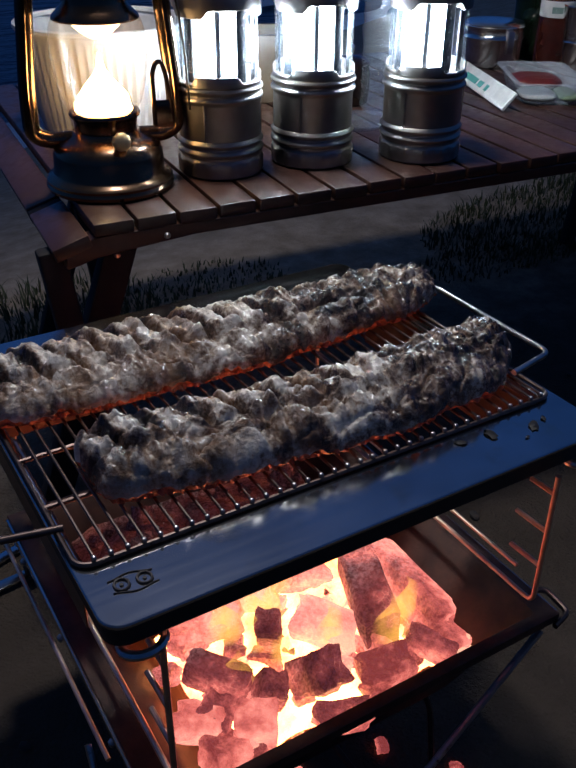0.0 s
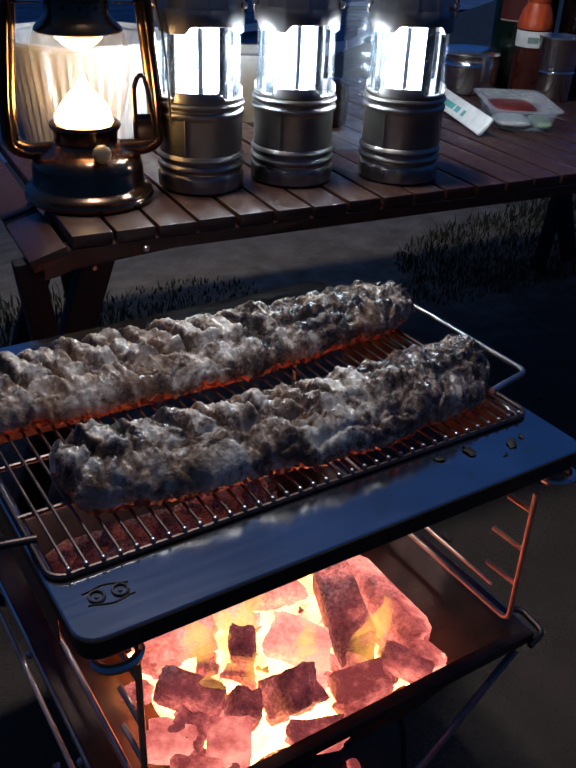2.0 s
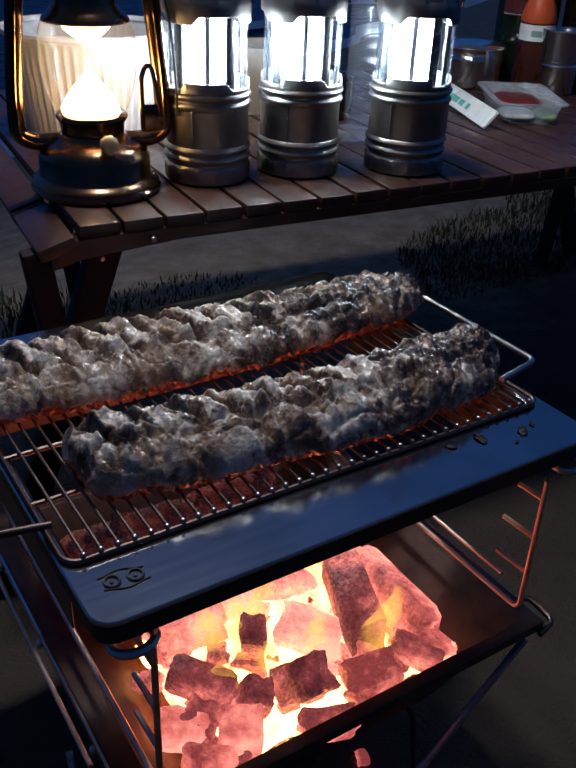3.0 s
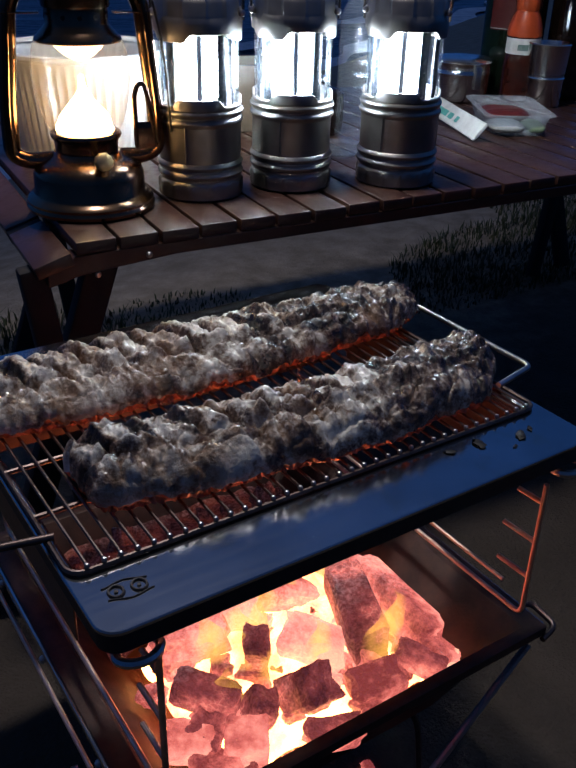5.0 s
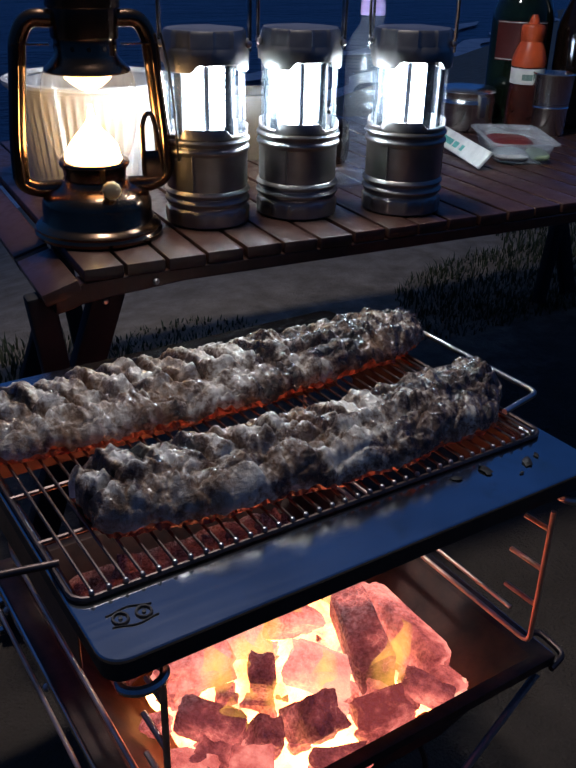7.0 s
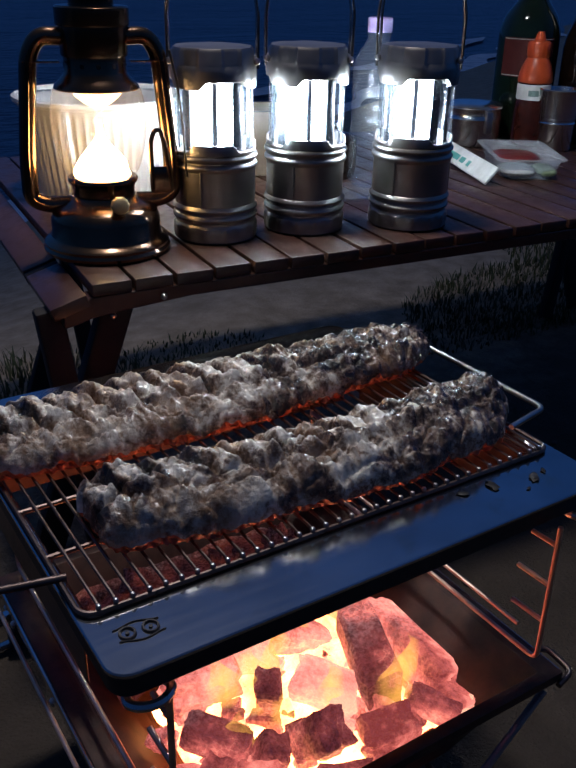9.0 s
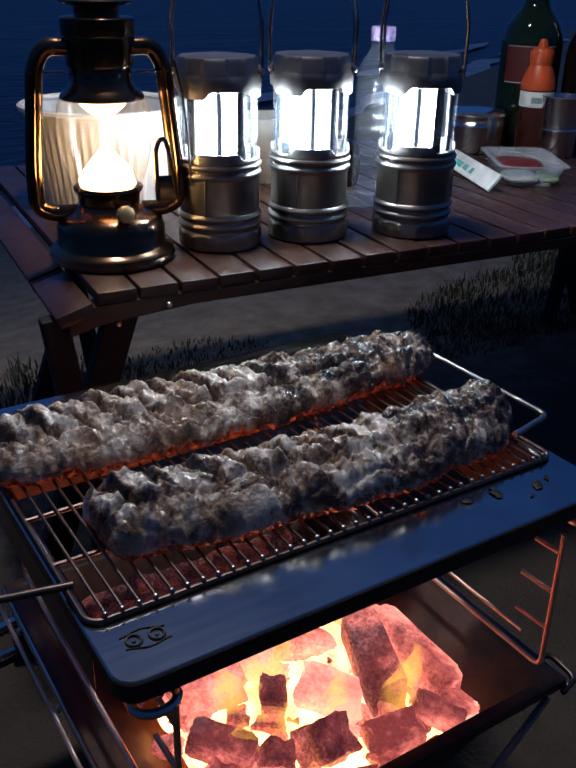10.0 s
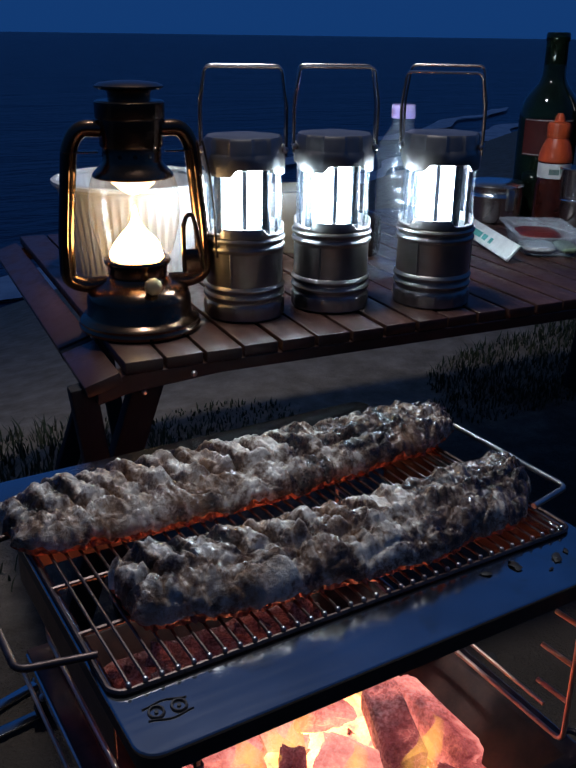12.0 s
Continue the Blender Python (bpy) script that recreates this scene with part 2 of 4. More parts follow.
def flame_material():
    m = Mat("fire_flame")
    em = m.add("Emission", Color=(1.0, 0.48, 0.07, 1), Strength=1.8)
    tr = m.add("BsdfTransparent")
    mx = m.add("MixShader")
    gen = m.add("TexCoord").outputs["Generated"]
    g = m.add("SeparateXYZ")
    m.l.new(gen, g.inputs[0])
    off = m.math("SUBTRACT", m.math("MULTIPLY", g.outputs["X"], 2.0), 1.0)
    core = m.math("SUBTRACT", 1.0, m.math("MULTIPLY", off, off))
    foot = m.math("MINIMUM", m.math("MULTIPLY", g.outputs["Z"], 3.5), 1.0)
    fade = m.math("MULTIPLY", m.math("MULTIPLY", m.math("POWER", core, 1.6), foot), m.math("SUBTRACT", 1.02, g.outputs["Z"]))
    lick = m.ramp(m.noise(60, 2, 0.5, stretch=(1, 1, 0.4)), (0.30, (0.1, 0.1, 0.1)), (0.65, (1, 1, 1)))
    m.l.new(m.math("MULTIPLY", m.math("MULTIPLY", fade, lick), 0.9), mx.inputs[0])
    m.l.new(tr.outputs[0], mx.inputs[1])
    m.l.new(em.outputs[0], mx.inputs[2])
    m.l.new(mx.outputs[0], m.out.inputs["Surface"])
    return m.m


FLAME = flame_material()


def ground_material():
    m = Mat("sandy_ground")
    c = m.coord()
    a, b, d = m.noise(1.1, 4, 0.6, c), m.noise(16, 5, 0.65, c), m.noise(240, 3, 0.6, c)
    # lamp light is put into the tones: dark soil near, paled sand beyond
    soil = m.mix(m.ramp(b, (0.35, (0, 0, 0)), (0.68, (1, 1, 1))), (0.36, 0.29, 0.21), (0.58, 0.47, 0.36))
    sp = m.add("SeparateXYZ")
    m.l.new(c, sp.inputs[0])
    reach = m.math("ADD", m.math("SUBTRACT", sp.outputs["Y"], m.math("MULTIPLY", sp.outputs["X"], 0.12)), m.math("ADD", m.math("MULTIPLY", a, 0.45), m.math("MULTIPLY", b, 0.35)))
    near_dark = m.ramp(m.math("MULTIPLY", reach, 0.4), (0.36, (1, 1, 1)), (0.56, (0, 0, 0)))
    col = m.mix(m.math("MULTIPLY", near_dark, 0.9), soil, (0.048, 0.036, 0.028))
    col = m.mix(m.math("MULTIPLY", d, 0.35), col, (0.07, 0.06, 0.05))
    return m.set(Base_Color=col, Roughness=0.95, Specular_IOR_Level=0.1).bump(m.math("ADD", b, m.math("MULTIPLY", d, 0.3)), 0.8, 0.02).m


def sea_material():
    m = Mat("dusk_sea")
    c = m.coord()
    a = m.noise(0.35, 5, 0.6, c, (0.35, 1, 1))
    b = m.noise(3.0, 4, 0.6, c, (0.4, 1, 1))
    m.set(Base_Color=(0.012, 0.040, 0.100), Roughness=0.35, IOR=1.33)
    return m.bump(m.math("ADD", a, m.math("MULTIPLY", b, 0.35)), 1.0, 0.5).m


def grass_material():
    m = Mat("dark_grass")
    r = m.add("NewGeometry").outputs["Random Per Island"]
    col = m.ramp(r, (0.0, (0.030, 0.045, 0.018)), (0.6, (0.050, 0.070, 0.026)), (1.0, (0.10, 0.095, 0.05)))
    return m.set(Base_Color=col, Roughness=0.7).m


GROUND, SEA, GRASS = ground_material(), sea_material(), grass_material()
FOAM = paint("sea_foam", (0.92, 0.93, 0.95), 0.9, (0.55, 0.60, 0.66), 3.0)


# ---- mesh helpers ----
def mesh_of(name, bm, material, smooth=True):
    me = bpy.data.meshes.new(name)
    bm.normal_update()
    bm.to_mesh(me)
    bm.free()
    me.materials.append(material)
    if smooth:
        me.polygons.foreach_set("use_smooth", [True] * len(me.polygons))
        me.set_sharp_from_angle(angle=radians(38))
    return me


def part(name, bm, material, parent, label="", m=None, smooth=True):
    ob = new(name, mesh_of(name, bm, material, smooth))
    ob.parent = parent
    if m is not None:
        ob.matrix_basis = m
    if label:
        tagged(ob, label)
    return ob


def thing(name, m, label, category, group="", kind=""):
    ob = new(name)
    ob.empty_display_size = 0.03
    ob.matrix_basis = m
    return tagged(ob, label, category, group, kind)


def solo(name, bm, material, m, label, category, group="", kind="", smooth=True):
    ob = new(name, mesh_of(name, bm, material, smooth))
    ob.matrix_basis = m
    return tagged(ob, label, category, group, kind)


def box(sx, sy, sz, at=(0, 0, 0), bevel=0.0, bm=None, turn=None, seg=2):
    """A bevelled block, centred at at."""
    own = bmesh.new()
    bmesh.ops.create_cube(own, size=1.0)
    bmesh.ops.scale(own, vec=(sx, sy, sz), verts=own.verts)
    if bevel:
        bmesh.ops.bevel(own, geom=own.edges[:], offset=bevel, segments=seg, profile=0.5, affect="EDGES")
    mat = Matrix.Translation(at) @ (turn or Matrix.Identity(4))
    bmesh.ops.transform(own, matrix=mat, verts=own.verts)
    return join(bm, own)


def join(bm, own):
    if bm is None:
        return own
    me = bpy.data.meshes.new("tmp")
    own.to_mesh(me)
    own.free()
    bm.from_mesh(me)
    bpy.data.meshes.remove(me)
    return bm


def lathe(profile, segs=48, bm=None, wobble=None, at=(0, 0, 0)):
    """Turns a list of (radius, height) round z. wobble(angle, radius, height) may change the radius."""
    own = bmesh.new()
    rings = []
    for r, z in profile:
        if r <= 1e-6:
            rings.append([own.verts.new((0, 0, z))])
        else:
            ring = []
            for i in range(segs):
                a = 2 * math.pi * i / segs
                rr = wobble(a, r, z) if wobble else r
                ring.append(own.verts.new((rr * math.cos(a), rr * math.sin(a), z)))
            rings.append(ring)
    for p, q in zip(rings, rings[1:]):
        for i in range(segs):
            j = (i + 1) % segs
            if len(p) == 1 and len(q) == 1:
                continue
            if len(p) == 1:
                own.faces.new((p[0], q[j], q[i]))
            elif len(q) == 1:
                own.faces.new((p[i], p[j], q[0]))
            else:
                own.faces.new((p[i], p[j], q[j], q[i]))
    bmesh.ops.recalc_face_normals(own, faces=own.faces)
    bmesh.ops.translate(own, vec=at, verts=own.verts)
    return join(bm, own)


def rounded(points, radius, steps=5):
    """A polyline with its corners rounded off."""
    pts = [Vector(p) for p in points]
    out = [pts[0]]
    for a, b, c in zip(pts, pts[1:], pts[2:]):
        u, v = (a - b), (c - b)
        r = min(radius, u.length * 0.49, v.length * 0.49)
        p, q = b + u.normalized() * r, b + v.normalized() * r
        for i in range(steps + 1):
            t = i / steps
            out.append(p * (1 - t) ** 2 + b * 2 * t * (1 - t) + q * t ** 2)
    out.append(pts[-1])
    return out


def tube(points, r, segs=8, bm=None, closed=False):
    """A round rod along a line of points."""
    own = bmesh.new()
    pts = [Vector(p) for p in points]
    n = len(pts)
    rings = []
    side = None
    for i, p in enumerate(pts):
        a = pts[i - 1] if (i or closed) else p
        b = pts[(i + 1) % n] if (i < n - 1 or closed) else p
        d = (b - a).normalized()
        if side is None:
            side = d.orthogonal().normalized()
        side = (side - d * side.dot(d)).normalized()
        up = d.cross(side)
        rings.append([own.verts.new(p + (side * math.cos(2 * math.pi * k / segs) + up * math.sin(2 * math.pi * k / segs)) * r) for k in range(segs)])
    pairs = list(zip(rings, rings[1:])) + ([(rings[-1], rings[0])] if closed else [])
    for p, q in pairs:
        for k in range(segs):
            j = (k + 1) % segs
            own.faces.new((p[k], p[j], q[j], q[k]))
    if not closed:
        own.faces.new(rings[0][::-1])
        own.faces.new(rings[-1])
    bmesh.ops.recalc_face_normals(own, faces=own.faces)
    return join(bm, own)


# ---- ground, sea ----
def hillside(x, y):
    shore = y - 0.62 * (x - 2.4) - 8.2
    z = 0.0
    if shore > -6:
        z = -2.4 * min(1.0, (shore + 6) / 7.5) ** 1.4
    near = max(0.0, 1 - (abs(x) + abs(y)) / 9)
    return z + near * (0.012 * noise.noise((x * 2.1, y * 2.1, 0)) + 0.006 * noise.noise((x * 9, y * 9, 3))) - 0.012


def ground():
    bm = bmesh.new()
    steps = [-60, -30, -15, -8, -5, -3, -2] + [round(-1.5 + 0.06 * i, 3) for i in range(76)] + [3.3, 3.7, 4.2, 5, 6, 7, 8, 9, 10, 12, 14, 17, 20, 30, 60, 200, 900, 3000]
    grid = [[bm.verts.new((x, y, hillside(x, y))) for x in steps] for y in steps]
    for r, s in zip(grid, grid[1:]):
        for i in range(len(steps) - 1):
            bm.faces.new((r[i], r[i + 1], s[i + 1], s[i]))
    solo("ground", bm, GROUND, Matrix(), "sandy ground, dark soil near the grill, lamp light in the pale sand", "ground", kind="structure")


def sea():
    bm = bmesh.new()
    xs = [-3000, -600, -100, -30] + [-20 + 1.0 * i for i in range(70)] + [80, 200, 900, 4500]
    ys = [4] + [5 + 0.8 * i for i in range(50)] + [50, 70, 110, 200, 500, 1500, 4500]
    grid = [[bm.verts.new((x, y, -1.5 + (0.022 * math.sin(1.3 * (y - 0.62 * x) + 1.4 * noise.noise((x * 0.2, y * 0.2, 1))) if y < 60 and -25 < x < 60 else 0))) for x in xs] for y in ys]
    for r, s in zip(grid, grid[1:]):
        for i in range(len(xs) - 1):
            bm.faces.new((r[i], r[i + 1], s[i + 1], s[i]))
    solo("water", bm, SEA, Matrix(), "dark blue sea with a low swell", "sea", kind="structure")


def foam(offset, start, end, width, seed):
    """A broken line of surf along the shore."""
    rng = random.Random(seed)
    bm = bmesh.new()
    x = start
    rows = []
    while x < end:
        y = 0.62 * (x - 2.4) + 9.8 + offset + 0.5 * noise.noise((x * 0.5, offset, 2))
        w = width * max(0.05, 0.5 + 1.1 * noise.noise((x * 0.8, offset * 3, 5)))
        rows.append((bm.verts.new((x, y - w, -1.44)), bm.verts.new((x - 0.1, y, -1.425)), bm.verts.new((x - 0.2, y + w * 0.6, -1.44))))
        x += rng.uniform(0.12, 0.3)
    for p, q in zip(rows, rows[1:]):
        for i in range(2):
            bm.faces.new((p[i], q[i], q[i + 1], p[i + 1]))
    solo("surf_foam", bm, FOAM, Matrix(), "thin broken line of white surf on dark sea", "foam", kind="stuff")


def grass(name, patches, seed, label):
    rng = random.Random(seed)
    bm = bmesh.new()
    for cx, cy, rx, ry, count, tall in patches:
        for _ in range(count):
            a, d = rng.uniform(0, 6.283), math.sqrt(rng.random())
            x, y = cx + rx * d * math.cos(a), cy + ry * d * math.sin(a)
            z = hillside(x, y) - 0.004
            h = tall * rng.uniform(0.35, 1.1)
            lean, way = rng.uniform(0.1, 0.8) * h, rng.uniform(0, 6.283)
            w = rng.uniform(0.0012, 0.0028)
            s = Vector((math.cos(way + 1.57), math.sin(way + 1.57), 0)) * w
            p0 = Vector((x, y, z))
            p1 = p0 + Vector((math.cos(way) * lean * 0.35, math.sin(way) * lean * 0.35, h * 0.6))
            p2 = p0 + Vector((math.cos(way) * lean, math.sin(way) * lean, h))
            v = [bm.verts.new(p) for p in (p0 - s, p0 + s, p1 + s * 0.8, p1 - s * 0.8, p2)]
            bm.faces.new((v[0], v[1], v[2], v[3]))
            bm.faces.new((v[3], v[2], v[4]))
    solo(name, bm, GRASS, Matrix(), label, "grass", kind="stuff", smooth=False)


ground()
sea()
foam(-1.9, -6, 26, 0.7, 1)
foam(0.2, 6, 22, 0.4, 2)
grass("grass", [(1.55, 0.96, 0.48, 0.20, 3000, 0.030), (2.0, 1.16, 0.4, 0.25, 1800, 0.040), (1.2, 0.86, 0.25, 0.08, 600, 0.022),
                (0.18, 1.05, 0.30, 0.22, 1500, 0.045), (0.50, 1.02, 0.25, 0.12, 900, 0.02), (-0.1, 0.75, 0.2, 0.2, 250, 0.04)], 5, "dark tufts of grass on sandy ground")


# ---- slatted table ----
TABLE_Z = 0.42
TABLE = pose(0.148, 0.358, 0, 0, 0, -5.6)
SLAT_PITCH, SLAT_LEN, SLATS = 0.0412, 0.60, 28


def table():
    t = thing("slatted_table", TABLE, "low red-brown wooden slatted folding table on crossed legs", "table")
    u = SLAT_PITCH
    slat = mesh_of("slat", box(u - 0.0035, SLAT_LEN, 0.012, (0, 0, 0), 0.0016), WOOD)
    rng = random.Random(3)
    for i in range(SLATS):
        ob = new("slat", slat)
        ob.parent = t
        ob.matrix_basis = pose((i + 0.5) * u, SLAT_LEN / 2 + rng.uniform(-0.002, 0.002), TABLE_Z - 0.006 + rng.uniform(-0.0006, 0.0003), 0, rng.uniform(-0.5, 0.5), rng.uniform(-0.1, 0.1))
    # the tilted end board with its dark band
    for y0, ln in ((0.0, 0.105), (0.121, 0.479)):
        part("end_board", box(0.036, ln, 0.013, (0, 0, 0), 0.0018), WOOD, t, m=pose(-0.019, y0 + ln / 2, TABLE_Z - 0.0205, 0, -17, 0))
    part("strap", box(0.036, 0.016, 0.011, (0, 0, 0), 0.002), BLACKMETAL, t, "dark band between boards", pose(-0.019, 0.113, TABLE_Z - 0.0215, 0, -17, 0))
    # rails under the slats, bent down at the ends
    for y in (0.012, SLAT_LEN - 0.012):
        bm = bmesh.new()
        top = [(-0.026, -0.026), (-0.012, -0.020), (0.0, -0.0135), (0.03, -0.0125)] + [(0.1 + 0.1 * k, -0.0125) for k in range(11)] + [(1.15, -0.0125), (1.19, -0.03)]
        rows = []
        for x, z in top:
            deep = 0.0125 + 0.010 * max(0.0, 1 - abs(x - 0.01) / 0.045)
            rows.append([bm.verts.new((x, y + s, TABLE_Z + z - d)) for s, d in ((-0.011, 0), (0.011, 0), (0.011, deep), (-0.011, deep))])
        for p, q in zip(rows, rows[1:]):
            for k in range(4):
                bm.faces.new((p[k], q[k], q[(k + 1) % 4], p[(k + 1) % 4]))
        bm.faces.new(rows[0][::-1])
        bm.faces.new(rows[-1])
        bmesh.ops.recalc_face_normals(bm, faces=bm.faces)
        bmesh.ops.bevel(bm, geom=bm.edges[:], offset=0.001, segments=1, affect="EDGES")
        part("rail", bm, WOOD, t)

    def leg(x0, x1, y, wide):
        a, b = Vector((x0, y, TABLE_Z - 0.026)), Vector((x1, y, 0.0))
        d = b - a
        turn = Matrix.Rotation(math.atan2(d.x, -d.z) * -1, 4, "Y")
        part("leg", box(wide, 0.02, d.length, (a + b) / 2, 0.003, turn=turn), BLACKMETAL, t)

    for y in (0.024, SLAT_LEN - 0.024):
        for base, s in ((0.0 if y < 0.1 else 0.13, 1), (1.14, -1)):
            leg(base - s * 0.036, base + s * 0.008, y, 0.026)
            leg(base + s * 0.040, base - s * 0.098, y + 0.021, 0.032)
    # bolts by the front leg
    for x, z in ((0.070, -0.021), (0.032, -0.040), (0.029, -0.047)):
        part("bolt", lathe([(0, 0.003), (0.002, 0.0028), (0.0032, 0.001), (0.0033, 0)], 12), WIRE, t, "small bright bolt head", pose(x, -0.001 if z > -0.03 else 0.034, TABLE_Z + z, 90, 0, 0))
    return t


table()


# ---- LED lanterns ----
def toward(x, y):
    """The turn round z, in degrees, that faces the grill's front."""
    return math.degrees(math.atan2(-0.373 - y, -0.107 - x))


def led_lantern(x, y, turn, lean=0.0):
    t = thing("led_lantern", pose(x, y, TABLE_Z, 0, 0, turn) @ Matrix.Scale(1.045, 4), "grey pop-up LED camping lantern, lit bright white", "lantern", "row of LED lanterns")

    def scallop(a, r, z):
        if z < 0.017 and r > 0.03:
            return r - 0.0012 * (0.5 + 0.5 * math.cos(14 * a)) * (1 if z > 0.003 else 0.3)
        return r

    prof = [(0, 0.0), (0.0405, 0.0), (0.0425, 0.002), (0.0430, 0.010), (0.0430, 0.0155), (0.0415, 0.017), (0.0402, 0.0185), (0.0402, 0.0205), (0.0425, 0.0225),
            (0.0432, 0.0245), (0.0425, 0.0265), (0.0405, 0.028), (0.0403, 0.0295), (0.0425, 0.0315), (0.0432, 0.0333), (0.0425, 0.035), (0.0405, 0.037), (0.0405, 0.070),
            (0.0408, 0.0715), (0.0428, 0.0735), (0.0432, 0.0752), (0.0425, 0.077), (0.0405, 0.0785), (0.0405, 0.080), (0.0428, 0.082), (0.0433, 0.0838), (0.0425, 0.0855), (0.0395, 0.087), (0.037, 0.0872), (0, 0.0872)]
    body = part("body", lathe(prof, 112, wobble=scallop), GREY, t)
    # collar with notches
    bm = bmesh.new()
    segs = 96
    rows = []
    for i in range(segs):
        a = 2 * math.pi * i / segs
        k = (math.degrees(a) + 30) % 120
        h = 0.0970 if k < 58 else (0.0975 - 0.007 * min(1, (k - 58) / 8, (120 - k) / 8))
        rows.append([bm.verts.new((r * math.cos(a), r * math.sin(a), z)) for r, z in ((0.0408, 0.087), (0.0412, h - 0.001), (0.0405, h), (0.0385, h), (0.0385, 0.087))])
    for i in range(segs):
        p, q = rows[i], rows[(i + 1) % segs]
        for k in range(4):
            bm.faces.new((p[k], q[k], q[k + 1], p[k + 1]))
    bmesh.ops.recalc_face_normals(bm, faces=bm.faces)
    part("collar", bm, GREY, t)
    # vertical groove bead on the body
    for a in (100, 220, 340):
        part("seam_rib", tube([(0.0408 * math.cos(radians(a)), 0.0408 * math.sin(radians(a)), z) for z in (0.037, 0.072)], 0.0012, 6), GREY, t)
    # clear cover, prismatic
    cover = part("cover", lathe([(0.0382, 0.088), (0.0378, 0.158)], 120, wobble=lambda a, r, z: r + 0.0008 * math.cos(20 * a)), LEDCOVER, t, "clear ribbed plastic cover")
    cover.visible_shadow = False
    # three-sided light core: grey corner posts, a bead-edged glowing panel on each face
    core = part("core", lathe([(0.0105, 0.088), (0.0105, 0.158)], 3), WINGGREY, t, "grey plastic core")
    reach = 0.0255
    for a in (2, 122, 242):
        part("corner_post", box(0.0050, 0.0046, 0.068, (reach, 0, 0.123), 0.0010), STRIPPALE, t, "grey plastic divider", m=pose(0, 0, 0, 0, 0, a))
        bm = box(0.0012, 0.0260, 0.064, (reach * 0.5 - 0.0010, 0, 0.123), 0.0003)
        for k in range(10):
            for side in (-1, 1):
                box(0.0022, 0.0050, 0.0042, (reach * 0.5, side * 0.0128, 0.0945 + 0.0064 * k), 0.0008, bm=bm, seg=1)
        part("led_panel", bm, LEDGLOW, t, "glowing white LED panel", pose(0, 0, 0, 0, 0, a + 60))
        # dimpled grey reflector strip beside each panel
        bm = box(0.0010, 0.0100, 0.066, (0.0350, 0, 0.123), 0.0003)
        for k in range(11):
            box(0.0018, 0.0034, 0.0030, (0.0352, 0.0008 * (-1) ** k, 0.093 + 0.0060 * k), 0.0007, bm=bm, seg=1)
        for turn_off in (37, -50):
            if turn_off > 0:
                first = part("reflector_strip", bm, STRIPGREY, t, "dimpled grey reflector strip", pose(0, 0, 0, 0, 0, a + turn_off))
            else:
                ob = new("reflector_strip", first.data)
                ob.parent = t
                ob.matrix_basis = pose(0, 0, 0, 0, 0, a + turn_off)
    # cap with downward teeth
    bm = bmesh.new()
    rows = []
    for i in range(segs):
        a = 2 * math.pi * i / segs
        k = (math.degrees(a) + 62) % 120
        low = 0.147 if k < 44 else (0.147 + 0.007 * min(1, (k - 44) / 8, (120 - k) / 8))
        dent = 0.0022 if 12 < math.degrees(a) % 60 < 38 else 0.0
        rows.append([bm.verts.new(((r - (dent if z > 0.165 else 0)) * math.cos(a), (r - (dent if z > 0.165 else 0)) * math.sin(a), z)) for r, z in
                     ((0.0365, low + 0.002), (0.0385, low), (0.0418, low + 0.001), (0.0425, 0.163), (0.0415, 0.168), (0.0405, 0.170), (0.0405, 0.181), (0.0385, 0.184), (0.030, 0.185))])
    for i in range(segs):
        p, q = rows[i], rows[(i + 1) % segs]
        for k in range(8):
            bm.faces.new((p[k], q[k], q[k + 1], p[k + 1]))
    bm.faces.new([r[8] for r in rows])
    bm.faces.new([r[0] for r in rows][::-1])
    bmesh.ops.recalc_face_normals(bm, faces=bm.faces)
    part("cap", bm, GREY, t)
    # two wire bails on bright pins
    for side, tilt in ((1, 4 + lean), (-1, -2 + lean * 0.5)):
        w, hh = 0.0395, 0.078
        pts = rounded([(side * 0.012, -w - 0.003, -0.006), (side * 0.012, -w - 0.003, hh * 0.55), (side * 0.012, -w + 0.002, hh), (side * 0.012, w - 0.002, hh), (side * 0.012, w + 0.003, hh * 0.55), (side * 0.012, w + 0.003, -0.006)], 0.006)
        part("bail", tube(pts, 0.0015, 7), POTMETAL, t, "thin bright wire bail handle", pose(0, 0, 0.172, 0, tilt, 0))
        for y in (-w - 0.002, w + 0.002):
            part("pin", lathe([(0, 0.0035), (0.002, 0.003), (0.0032, 0.001), (0.0034, -0.001), (0.002, -0.0032), (0, -0.0035)], 12), WIRE, t, "small bright pin", pose(side * 0.012, y, 0.1715))
    return t


for lx, ly, extra, lean in ((0.326, 0.448, 0, 0), (0.429, 0.431, 4, 1), (0.543, 0.387, -4, 10)):
    led_lantern(lx, ly, toward(lx, ly) + extra, lean)


